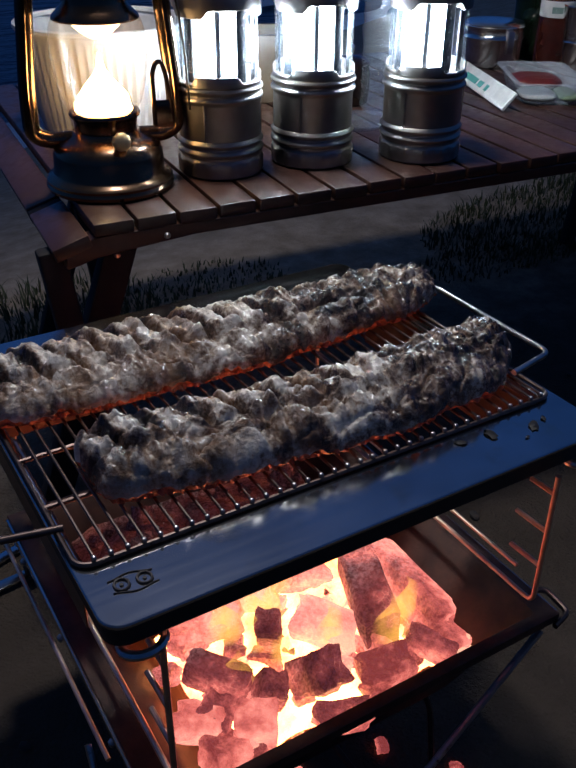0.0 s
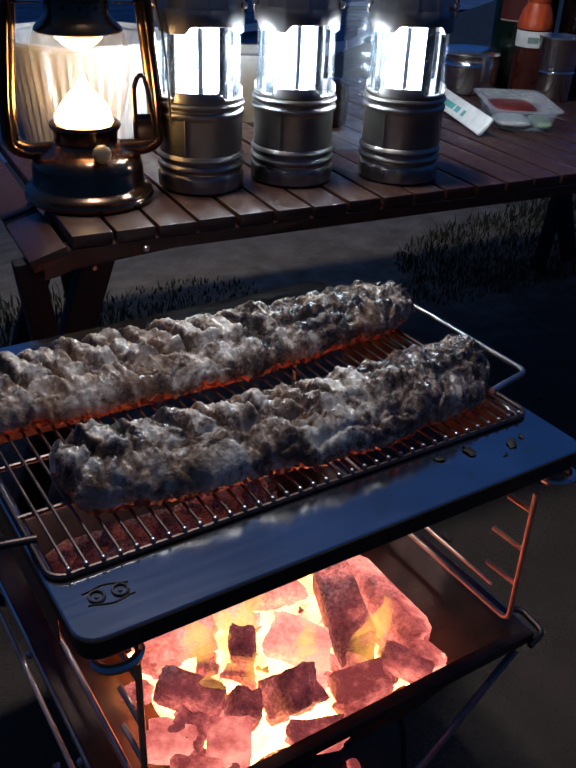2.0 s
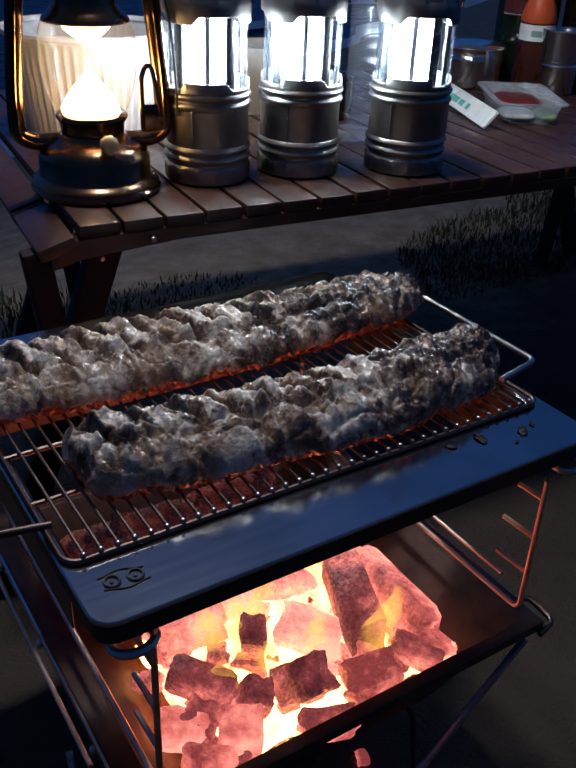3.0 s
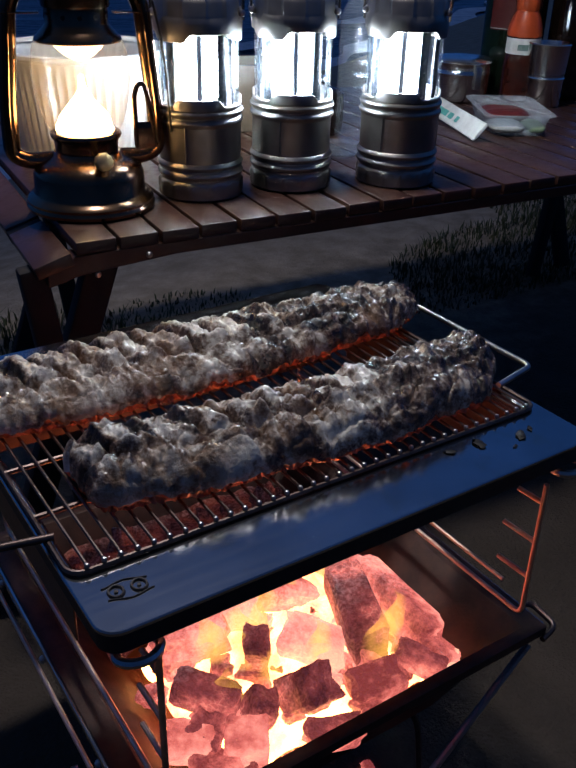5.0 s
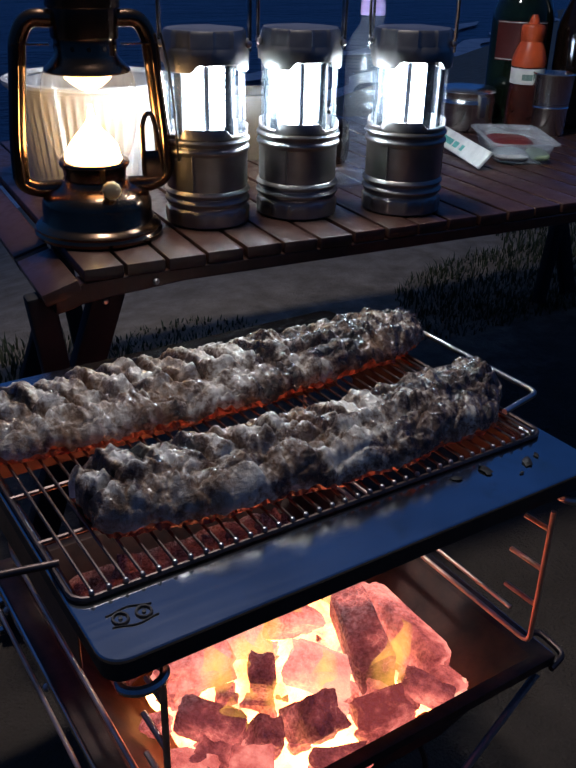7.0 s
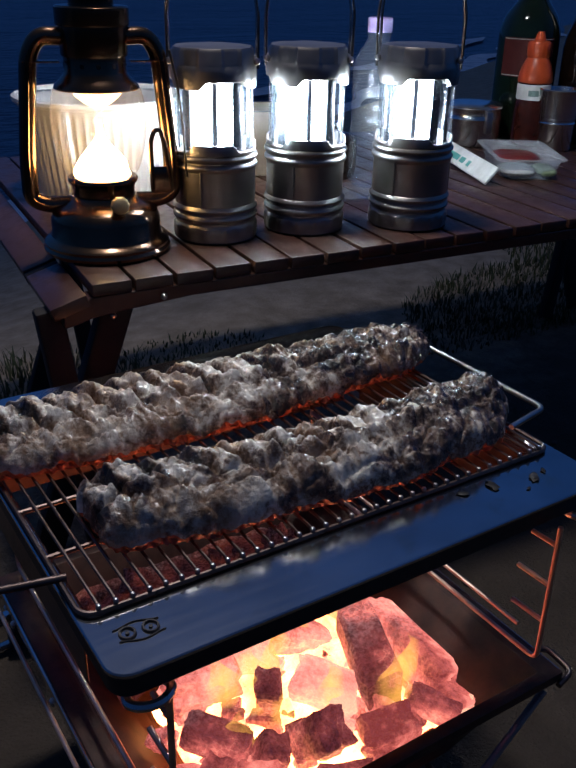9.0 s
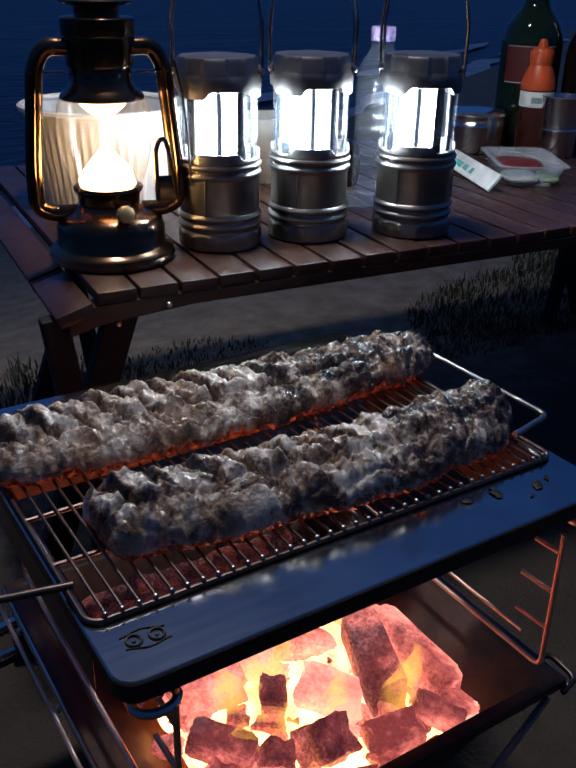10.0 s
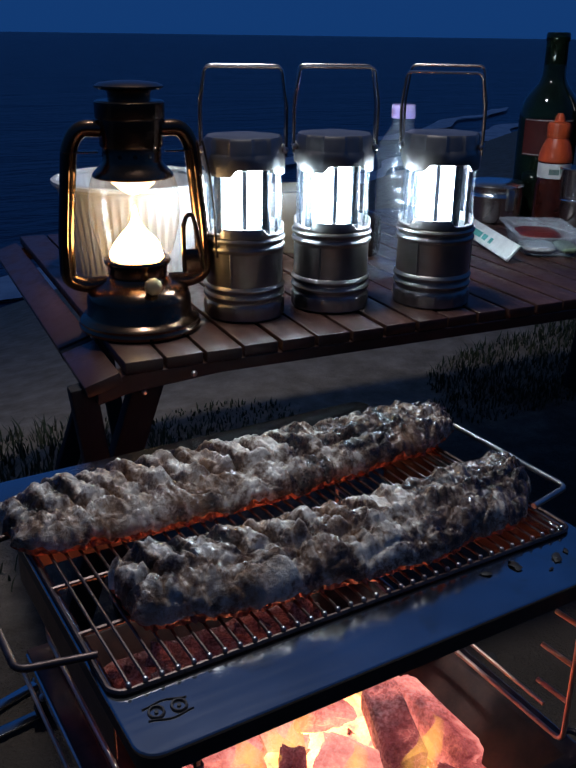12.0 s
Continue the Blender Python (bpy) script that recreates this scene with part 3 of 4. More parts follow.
# ---- storm lantern ----
def storm_lantern(x, y):
    turn = toward(x, y) + 90 + 6
    t = thing("storm_lantern", pose(x, y, TABLE_Z, 0, 0, turn), "bronze-painted storm lantern with a lit warm flame", "lantern")
    foot = [(0, 0), (0.060, 0.0), (0.063, 0.002), (0.0638, 0.005), (0.062, 0.008), (0.0625, 0.0105), (0.060, 0.0135), (0.056, 0.015), (0.0545, 0.017),
            (0.0542, 0.034), (0.052, 0.040), (0.046, 0.0455), (0.038, 0.0495), (0.034, 0.052), (0.032, 0.056), (0.0, 0.056)]
    part("tank", lathe(foot, 72), BRONZE, t)
    part("burner", lathe([(0.030, 0.055), (0.031, 0.066), (0.0335, 0.069), (0.0345, 0.0715), (0.0335, 0.074), (0.028, 0.0755), (0, 0.0755)], 60), BRONZE, t)
    part("wick_knob", lathe([(0, 0.012), (0.0065, 0.0115), (0.0082, 0.010), (0.0084, 0.004), (0.006, 0.002), (0.004, -0.006)], 20, wobble=lambda a, r, z: r + (0.0004 * math.cos(10 * a) if r > 0.007 else 0)),
         metal("worn_brass", (0.75, 0.55, 0.28), 0.5), t, "worn brass wick knob", pose(0.008, -0.042, 0.0535, 78, 0, 10))
    globe_profile = [(0.0335, 0.0755), (0.0375, 0.084), (0.0415, 0.097), (0.0445, 0.112), (0.0458, 0.125), (0.0455, 0.138), (0.0438, 0.149), (0.0405, 0.158)]
    globe = part("globe", lathe(globe_profile, 64), GLASS, t, "clear glass globe")
    globe.visible_shadow = False
    part("flame", lathe([(0.0270, 0.0758), (0.0268, 0.080), (0.0235, 0.087), (0.0190, 0.0945), (0.0130, 0.1005), (0.0080, 0.106), (0.0045, 0.112), (0.0030, 0.118), (0.0020, 0.125), (0, 0.127)], 40,
                         wobble=lambda a, r, z: r * (1 + 0.05 * math.sin(5 * a + z * 300))), FLAMEGLOW, t, "bright warm-white LED flame")
    part("reflector", lathe([(0, 0.139), (0.006, 0.1395), (0.014, 0.144), (0.021, 0.150), (0.0255, 0.1565)], 40), FLAMETOP, t, "warm glowing reflector cone")
    part("globe_cap", lathe([(0.0395, 0.1565), (0.0405, 0.158), (0.0395, 0.1605), (0.035, 0.165), (0.0305, 0.170), (0.029, 0.173), (0.029, 0.187), (0.0255, 0.187)], 64), BRONZE, t)
    for a in range(0, 360, 30):
        part("vent_hole", lathe([(0, 0.0004), (0.0022, 0.0003), (0.0022, 0)], 10), CHAR, t, "", pose(0.0289 * math.cos(radians(a)), 0.0289 * math.sin(radians(a)), 0.1785, 90, 0, a + 90))
    part("crown", lathe([(0.026, 0.185), (0.0305, 0.186), (0.0312, 0.188), (0.0312, 0.212), (0.0335, 0.2125), (0.034, 0.214), (0.034, 0.228), (0.0325, 0.2295), (0.021, 0.230)], 64), BRONZE, t)
    part("chimney", lathe([(0.0205, 0.229), (0.0205, 0.236), (0.022, 0.2385), (0.031, 0.240), (0.0335, 0.2415), (0.0335, 0.243), (0.029, 0.2455), (0.012, 0.2475), (0, 0.248)], 56), BRONZE, t)
    for s in (-1, 1):
        pts = rounded([(s * 0.030, 0.004, 0.047), (s * 0.056, 0.006, 0.046), (s * 0.0705, 0.006, 0.053), (s * 0.0700, 0.006, 0.09), (s * 0.0605, 0.004, 0.187), (s * 0.050, 0.002, 0.204), (s * 0.028, 0, 0.203)], 0.018, 7)
        part("side_tube", tube(pts, 0.0082, 16), BRONZE, t, "curved bronze side tube")
        part("tube_bead", tube([(p.x * 1.0, p.y - 0.0078, p.z) for p in pts[6:-9]], 0.0013, 6), BRONZE, t)
        part("bail_lug", box(0.034, 0.012, 0.0016, (s * 0.050, 0.002, 0.181), 0.0006), BRONZE, t)
    # latch plate beside the right tube
    bm = bmesh.new()
    loop = rounded([(0.047, -0.014, 0.06), (0.0465, -0.014, 0.108), (0.051, -0.014, 0.1185), (0.0565, -0.014, 0.1185), (0.060, -0.014, 0.106), (0.066, -0.014, 0.062)], 0.006)
    tube(loop, 0.0024, 8, bm)
    box(0.020, 0.003, 0.026, (0.0555, -0.014, 0.070), 0.001, bm=bm)
    part("latch", bm, BRONZE, t, "bronze globe-lift latch")
    part("bail", tube([(0.071, 0.0, 0.19), (0.077, -0.004, 0.16), (0.081, -0.006, 0.12), (0.083, -0.006, 0.07)], 0.0012, 6), BLACKMETAL, t, "thin dark wire handle hanging down")
    return t


storm_lantern(0.206, 0.458)


# ---- things on the table ----
def tub(x, y):
    t = thing("tub", pose(x, y, TABLE_Z), "white ribbed plastic tub with a rolled rim", "tub")

    def flute(a, r, z):
        return r + (0.0011 * math.cos(56 * a) if 0.006 < z < 0.105 else 0)

    prof = [(0, 0), (0.078, 0), (0.081, 0.002), (0.083, 0.008), (0.087, 0.04), (0.092, 0.082), (0.0945, 0.104), (0.097, 0.109), (0.099, 0.116), (0.097, 0.116), (0.095, 0.11), (0.084, 0.02), (0.08, 0.006), (0, 0.005)]
    part("wall", lathe(prof, 224, wobble=flute), TUBWHITE, t)
    part("rim", lathe([(0.098, 0.113), (0.102, 0.114), (0.104, 0.117), (0.1035, 0.1205), (0.100, 0.122), (0.097, 0.121), (0.0955, 0.117)], 96), TUBWHITE, t)


def water_bottle(x, y):
    t = thing("water_bottle", pose(x, y, TABLE_Z, 0, 0, 20), "clear ribbed plastic water bottle with a lilac cap", "bottle")

    def crumple(a, r, z):
        return r + 0.0016 * noise.noise((math.cos(a) * 3.2, math.sin(a) * 3.2, z * 90)) + (0.0009 * math.sin(z * 2 * math.pi / 0.016) if 0.02 < z < 0.12 else 0)

    prof = [(0, 0.004), (0.018, 0.0), (0.026, 0.001), (0.030, 0.006)] + [(0.0315, 0.012 + 0.004 * k) for k in range(33)] + [(0.031, 0.150), (0.0285, 0.160), (0.024, 0.169), (0.018, 0.177), (0.0135, 0.183), (0.013, 0.188), (0.0155, 0.189), (0.0155, 0.191), (0.0125, 0.192), (0.0125, 0.20)]
    body = part("body", lathe(prof, 60, wobble=crumple), BOTTLE, t)
    body.visible_shadow = False
    part("cap", lathe([(0.0148, 0.1915), (0.0152, 0.193), (0.0152, 0.207), (0.0142, 0.2085), (0, 0.209)], 60, wobble=lambda a, r, z: r + (0.0003 * math.cos(30 * a) if r > 0.0145 else 0)), LILAC, t, "lilac screw cap")


def crate(x, y):
    t = thing("wooden_box", pose(x, y, TABLE_Z, 0, 0, -22), "small pale wooden box on the table", "box")
    w, d, h = 0.16, 0.09, 0.086
    for s in (-1, 1):
        part("side_panel", box(w, 0.008, h, (0, s * d / 2, h / 2), 0.001), CRATEWOOD, t)
        part("end_panel", box(0.008, d - 0.0085, h - 0.002, (s * (w / 2 - 0.004), 0, h / 2), 0.001), CRATEWOOD, t)
    part("base_panel", box(w - 0.017, d - 0.0085, 0.006, (0, 0, 0.004), 0.0005), CRATEWOOD, t)


def teapot(x, y):
    t = thing("lidded_pot", pose(x, y, TABLE_Z), "small dark lidded pot with a bright round knob", "pot")
    part("body", lathe([(0, 0), (0.021, 0), (0.025, 0.004), (0.027, 0.02), (0.027, 0.04), (0.025, 0.05), (0, 0.05)], 40), BROWNGLASS, t)
    part("lid", lathe([(0.026, 0.05), (0.026, 0.053), (0.020, 0.058), (0.01, 0.061), (0, 0.061)], 40), BROWNGLASS, t)
    part("knob", lathe([(0.003, 0.06), (0.003, 0.064), (0.006, 0.067), (0.0068, 0.0705), (0.005, 0.075), (0, 0.0765)], 20), POTMETAL, t, "bright steel knob")


def dish(x, y):
    bm = lathe([(0, 0.002), (0.040, 0.001), (0.044, 0.0), (0.047, 0.002), (0.060, 0.010), (0.070, 0.0125), (0.0715, 0.0138), (0.070, 0.0145), (0.060, 0.012), (0.046, 0.005), (0, 0.004)], 72)
    solo("dish", bm, BOTTLE, pose(x, y, TABLE_Z) @ Matrix.Scale(0.62, 4), "shallow clear plastic dish", "dish")


def steel_pot(x, y):
    t = thing("steel_pot", pose(x, y, TABLE_Z, 0, 0, 30), "small polished steel camping pot", "pot")
    prof = [(0, 0), (0.042, 0), (0.046, 0.003), (0.047, 0.008), (0.047, 0.040), (0.0485, 0.044), (0.047, 0.048), (0.047, 0.058), (0.0488, 0.0605), (0.0475, 0.062), (0.046, 0.06), (0.045, 0.01), (0, 0.006)]
    part("body", lathe(prof, 64), POTMETAL, t)
    part("lid", lathe([(0.047, 0.0605), (0.0475, 0.063), (0.044, 0.066), (0.02, 0.0675), (0, 0.068)], 64), POTMETAL, t)
    for a in (-20, 70):
        part("clip", box(0.006, 0.012, 0.034, (0.049, 0, 0.04), 0.0015), WIRE, t, "", pose(0, 0, 0, 0, 0, a - 110))


def food_tray(x, y):
    t = thing("food_tray", pose(x, y, TABLE_Z, 0, 0, 58), "clear divided plastic tray with red paste and side dishes", "tray")
    w, d, h = 0.150, 0.092, 0.027
    bm = bmesh.new()

    def ring(sx, sy, z):
        out = []
        for cx, cy, a0 in ((1, 1, 0), (-1, 1, 90), (-1, -1, 180), (1, -1, 270)):
            for k in range(5):
                a = radians(a0 + 22.5 * k)
                out.append(bm.verts.new((cx * (sx - 0.016) + 0.016 * math.cos(a), cy * (sy - 0.016) + 0.016 * math.sin(a), z)))
        return out

    rings = [ring(w / 2 - 0.010, d / 2 - 0.010, 0.0), ring(w / 2 - 0.002, d / 2 - 0.002, h - 0.002), ring(w / 2 + 0.004, d / 2 + 0.004, h), ring(w / 2 + 0.004, d / 2 + 0.004, h + 0.0015), ring(w / 2 - 0.003, d / 2 - 0.003, h + 0.0012), ring(w / 2 - 0.012, d / 2 - 0.012, 0.0015)]
    for p, q in zip(rings, rings[1:]):
        for i in range(20):
            bm.faces.new((p[i], p[(i + 1) % 20], q[(i + 1) % 20], q[i]))
    bm.faces.new(rings[0][::-1])
    bm.faces.new(rings[-1])
    bmesh.ops.recalc_face_normals(bm, faces=bm.faces)
    body = part("shell", bm, TRAYPLASTIC, t, "cloudy clear plastic shell")
    body.visible_shadow = False

    def heap(sx, sy, top, seed):
        b = bmesh.new()
        bmesh.ops.create_icosphere(b, subdivisions=4, radius=1.0)
        for v in b.verts:
            p = v.co.copy()
            q = Vector((abs(p.x) ** 0.6 * (1 if p.x > 0 else -1), abs(p.y) ** 0.6 * (1 if p.y > 0 else -1), p.z))
            k = 1 + 0.22 * noise.noise(p * 3 + Vector((seed, 0, 0)))
            v.co = (q.x * sx * 0.86, q.y * sy * 0.86, max(0.0, 0.5 + 0.5 * q.z * k) * top)
        return b

    part("paste", heap(0.040, 0.042, 0.017, 1), PASTE, t, "dark red chilli paste", pose(0.030, 0.000, 0.003))
    part("side_dish", heap(0.036, 0.029, 0.012, 2), SALT, t, "pale white side dish", pose(-0.042, 0.014, 0.003))
    part("side_dish", heap(0.034, 0.016, 0.012, 3), GREENFOOD, t, "pale green side dish", pose(-0.042, -0.026, 0.003))


def carton():
    t = thing("paper_packet", pose(0.799, 0.566, TABLE_Z, 0, 0, 0), "flat white paper packet with teal print, lying on the table", "packet")
    turn = pose(0, 0, 0.0138, 0, 0, 67) @ pose(0, 0, 0, -50, 0, 0)
    part("packet", box(0.205, 0.028, 0.005, (0, 0, 0), 0.0018), PAPER, t, m=turn)
    for x, w in ((0.045, 0.05), (0.005, 0.016), (-0.02, 0.010)):
        part("print", box(w, 0.009, 0.0004, (x, 0.002, 0.0028)), TEALINK, t, "teal printed bar", turn)


def sauce_bottle(x, y):
    t = thing("sauce_bottle", pose(x, y, TABLE_Z, 0, 0, -140), "dark red sauce bottle with an orange nozzle cap", "bottle")
    part("body", lathe([(0, 0), (0.025, 0), (0.028, 0.003), (0.029, 0.01), (0.0285, 0.055), (0.0265, 0.075), (0.0265, 0.097), (0.025, 0.100), (0, 0.1)], 56), SAUCE, t)
    part("label_band", lathe([(0.0267, 0.073), (0.0272, 0.0735), (0.0272, 0.0965), (0.0267, 0.097)], 56), PAPER, t, "white paper band with grey marks")
    for a, w in ((-8, 0.006), (4, 0.005), (15, 0.006)):
        part("mark", box(0.0006, w, 0.009, (0.0273, 0, 0.084)), INK, t, "grey mark", pose(0, 0, 0, 0, 0, a))
    part("cap", lathe([(0.027, 0.099), (0.028, 0.102), (0.027, 0.112), (0.0235, 0.124), (0.0190, 0.133), (0.0170, 0.137), (0.0185, 0.140), (0.0185, 0.158), (0.0165, 0.161), (0.009, 0.163), (0.007, 0.171), (0.0045, 0.176), (0, 0.1765)], 48,
                      wobble=lambda a, r, z: r + (0.0006 * math.cos(16 * a) if 0.14 < z < 0.159 else 0)), ORANGE, t, "orange plastic nozzle cap")


def big_bottle(x, y):
    t = thing("wine_bottle", pose(x, y, TABLE_Z, 0, 0, -120), "dark green glass wine bottle with a red label", "bottle")
    part("body", lathe([(0, 0), (0.045, 0), (0.049, 0.004), (0.050, 0.012), (0.050, 0.165), (0.048, 0.180), (0.043, 0.195), (0.034, 0.208), (0.025, 0.219), (0.020, 0.231), (0.0185, 0.245), (0.018, 0.285), (0.0195, 0.287), (0.0195, 0.297), (0.018, 0.30), (0, 0.30)], 64), GREENGLASS, t)
    bm = bmesh.new()
    rows = [[bm.verts.new((0.0504 * math.cos(radians(a)), 0.0504 * math.sin(radians(a)), z)) for z in (0.105, 0.165)] for a in range(-66, 40, 6)]
    for p, q in zip(rows, rows[1:]):
        bm.faces.new((p[0], q[0], q[1], p[1]))
    bmesh.ops.solidify(bm, geom=bm.faces[:], thickness=0.0004)
    part("label_sheet", bm, REDPAPER, t, "dark red paper label with a pale edge")
    for z in (0.107, 0.163):
        part("label_line", tube([(0.0507 * math.cos(radians(a)), 0.0507 * math.sin(radians(a)), z) for a in range(-64, 36, 6)], 0.0006, 5), PAPER, t, "thin pale border line")


def beer_bottle(x, y, h):
    t = thing("beer_bottle", pose(x, y, TABLE_Z, 0, 0, -120), "dark brown glass bottle", "bottle")
    part("body", lathe([(0, 0), (0.032, 0), (0.0345, 0.003), (0.035, 0.01), (0.035, h * 0.55), (0.033, h * 0.61), (0.025, h * 0.70), (0.0175, h * 0.78), (0.0145, h * 0.88), (0.0135, h * 0.96), (0.0155, h * 0.965), (0.0155, h * 0.985), (0.013, h), (0, h)], 48), BROWNGLASS, t)


def steel_cup(x, y):
    bm = lathe([(0, 0.0), (0.026, 0), (0.028, 0.003), (0.0285, 0.04), (0.030, 0.043), (0.0285, 0.046), (0.0295, 0.052), (0.0325, 0.092), (0.0335, 0.0935), (0.032, 0.095), (0.031, 0.092), (0.027, 0.01), (0, 0.006)], 56)
    solo("steel_cup", bm, POTMETAL, pose(x, y, TABLE_Z), "polished stainless steel cup with a ringed waist", "cup")


tub(0.292, 0.678)
crate(0.520, 0.720)
teapot(0.606, 0.618)
dish(0.552, 0.515)
water_bottle(0.620, 0.557)
steel_pot(0.953, 0.722)
food_tray(0.874, 0.534)
carton()
sauce_bottle(1.038, 0.674)
big_bottle(1.066, 0.725)
beer_bottle(1.13, 0.66, 0.27)
steel_cup(1.043, 0.622)


# ---- grill stand, fire tray ----
GX0, GX1 = 0.000, 0.378
ZP = 0.36


def grill_stand():
    t = thing("folding_grill", pose(0.186, 0.118, 0), "folding stainless steel charcoal grill with a sloped fire tray", "grill")

    def P(x, y, z):
        return (x - 0.186, y - 0.118, z)

    # sloped tray, a pan of sheet steel with turned rims
    bm = bmesh.new()
    x0, x1, y0, y1, zr, zb = 0.020, 0.356, -0.052, 0.280, 0.190, 0.128
    fx0, fx1, fy0, fy1 = 0.085, 0.272, -0.030, 0.255

    def quad(xa, xb, ya, yb, z):
        return [bm.verts.new(P(*p)) for p in ((xa, ya, z), (xb, ya, z), (xb, yb, z), (xa, yb, z))]

    loops = [quad(x0 - 0.004, x1 + 0.004, y0 - 0.004, y1 + 0.004, zr - 0.008), quad(x0 - 0.004, x1 + 0.004, y0 - 0.004, y1 + 0.004, zr), quad(x0 + 0.012, x1 - 0.012, y0 + 0.004, y1 - 0.004, zr), quad(fx0, fx1, fy0, fy1, zb)]
    for p, q in zip(loops, loops[1:]):
        for i in range(4):
            bm.faces.new((p[i], p[(i + 1) % 4], q[(i + 1) % 4], q[i]))
    bm.faces.new(loops[-1])
    bmesh.ops.recalc_face_normals(bm, faces=bm.faces)
    bmesh.ops.solidify(bm, geom=bm.faces[:], thickness=-0.0012)
    bmesh.ops.bevel(bm, geom=bm.edges[:], offset=0.0006, segments=1, affect="EDGES")
    part("fire_tray", bm, SOOT, t, "heat-stained sheet steel fire tray")
    for y in (0.06, 0.2):
        part("tray_groove", tube([P(0.285, y, 0.1385), P(0.335, y, 0.1795)], 0.003, 8), SOOT, t)
    # wire racks on both sides: a post, a low rail and short rungs
    for x, s in ((0.329, 1), (0.029, -1)):
        pts = rounded([P(x, -0.054, 0.338), P(x, -0.054, 0.217), P(x, 0.256, 0.217), P(x, 0.256, 0.338)], 0.009)
        part("side_wire", tube(pts, 0.0021, 9), FIRELITWIRE, t, "bent wire side rack, firelight put into its orange colour")
        for z, ln in ((0.322, 0.022), (0.287, 0.030), (0.254, 0.030)):
            part("rung", tube([P(x, -0.053, z), P(x, -0.053 + ln, z - 0.001)], 0.0020, 8), FIRELITWIRE, t)
            part("rung", tube([P(x, 0.255, z), P(x, 0.255 - ln, z - 0.001)], 0.0020, 8), FIRELITWIRE, t)
        part("back_rail", tube([P(x + s * 0.028, -0.01, 0.206), P(x + s * 0.028, 0.24, 0.206)], 0.0018, 8), FIRELITWIRE, t)
        # top loop that carries the plate
        for y in (-0.046, 0.248):
            cx = x + (0.030 if s > 0 else -0.008)
            ring = [P(cx + 0.0125 * math.cos(a), y + 0.0095 * math.sin(a), 0.3385) for a in [k * 2 * math.pi / 24 for k in range(24)]]
            part("support_loop", tube(ring, 0.0030, 8, closed=True), WIRE, t, "wire loop under the plate")
    # long side bars of the folding frame
    for x, s in ((0.0145, -1), (0.361, 1)):
        part("side_bar", box(0.004, 0.335, 0.008, P(x, 0.114, 0.186), 0.0012), STEEL, t, "flat steel side bar")
        pts = rounded([P(x - s * 0.004, -0.026, 0.187), P(x + s * 0.013, -0.028, 0.187), P(x + s * 0.013, -0.056, 0.184), P(x - s * 0.006, -0.060, 0.182)], 0.007)
        part("tray_handle", tube(pts, 0.0026, 8), DARKWIRE, t, "bent wire tray handle")
        for y in (0.02, 0.13, 0.23):
            part("rivet", lathe([(0, 0.003), (0.002, 0.0026), (0.0034, 0.001), (0.0035, 0)], 12), WIRE, t, "", pose(*P(x + s * 0.002, y, 0.18), 0, 90 * s, 0))
    # crossed wire legs at front and back
    for y in (-0.05, 0.262):
        part("leg", tube([P(0.352, y, 0.170), P(0.187, y, 0.0035)], 0.0032, 8), WIRE, t, "straight bright wire leg")
        part("leg", tube([P(0.016, y + 0.007, 0.170), P(0.190, y + 0.007, 0.0035)], 0.0032, 8), WIRE, t, "straight bright wire leg")
    for x in (0.262, 0.11):
        pts = rounded([P(x, 0.0, 0.125), P(x + 0.016, -0.012, 0.085), P(x + 0.018, -0.024, 0.0035), P(x - 0.04, 0.0, 0.0035), P(x - 0.045, 0.20, 0.0035), P(x, 0.21, 0.125)], 0.012)
        part("foot_wire", tube(pts, 0.0028, 8), SOOT, t, "dark bent foot wire")
    part("side_leg", tube([P(-0.004, 0.02, 0.19), P(-0.012, -0.06, 0.10), P(-0.012, -0.10, 0.0035)], 0.0026, 8), WIRE, t, "thin bright wire leg")


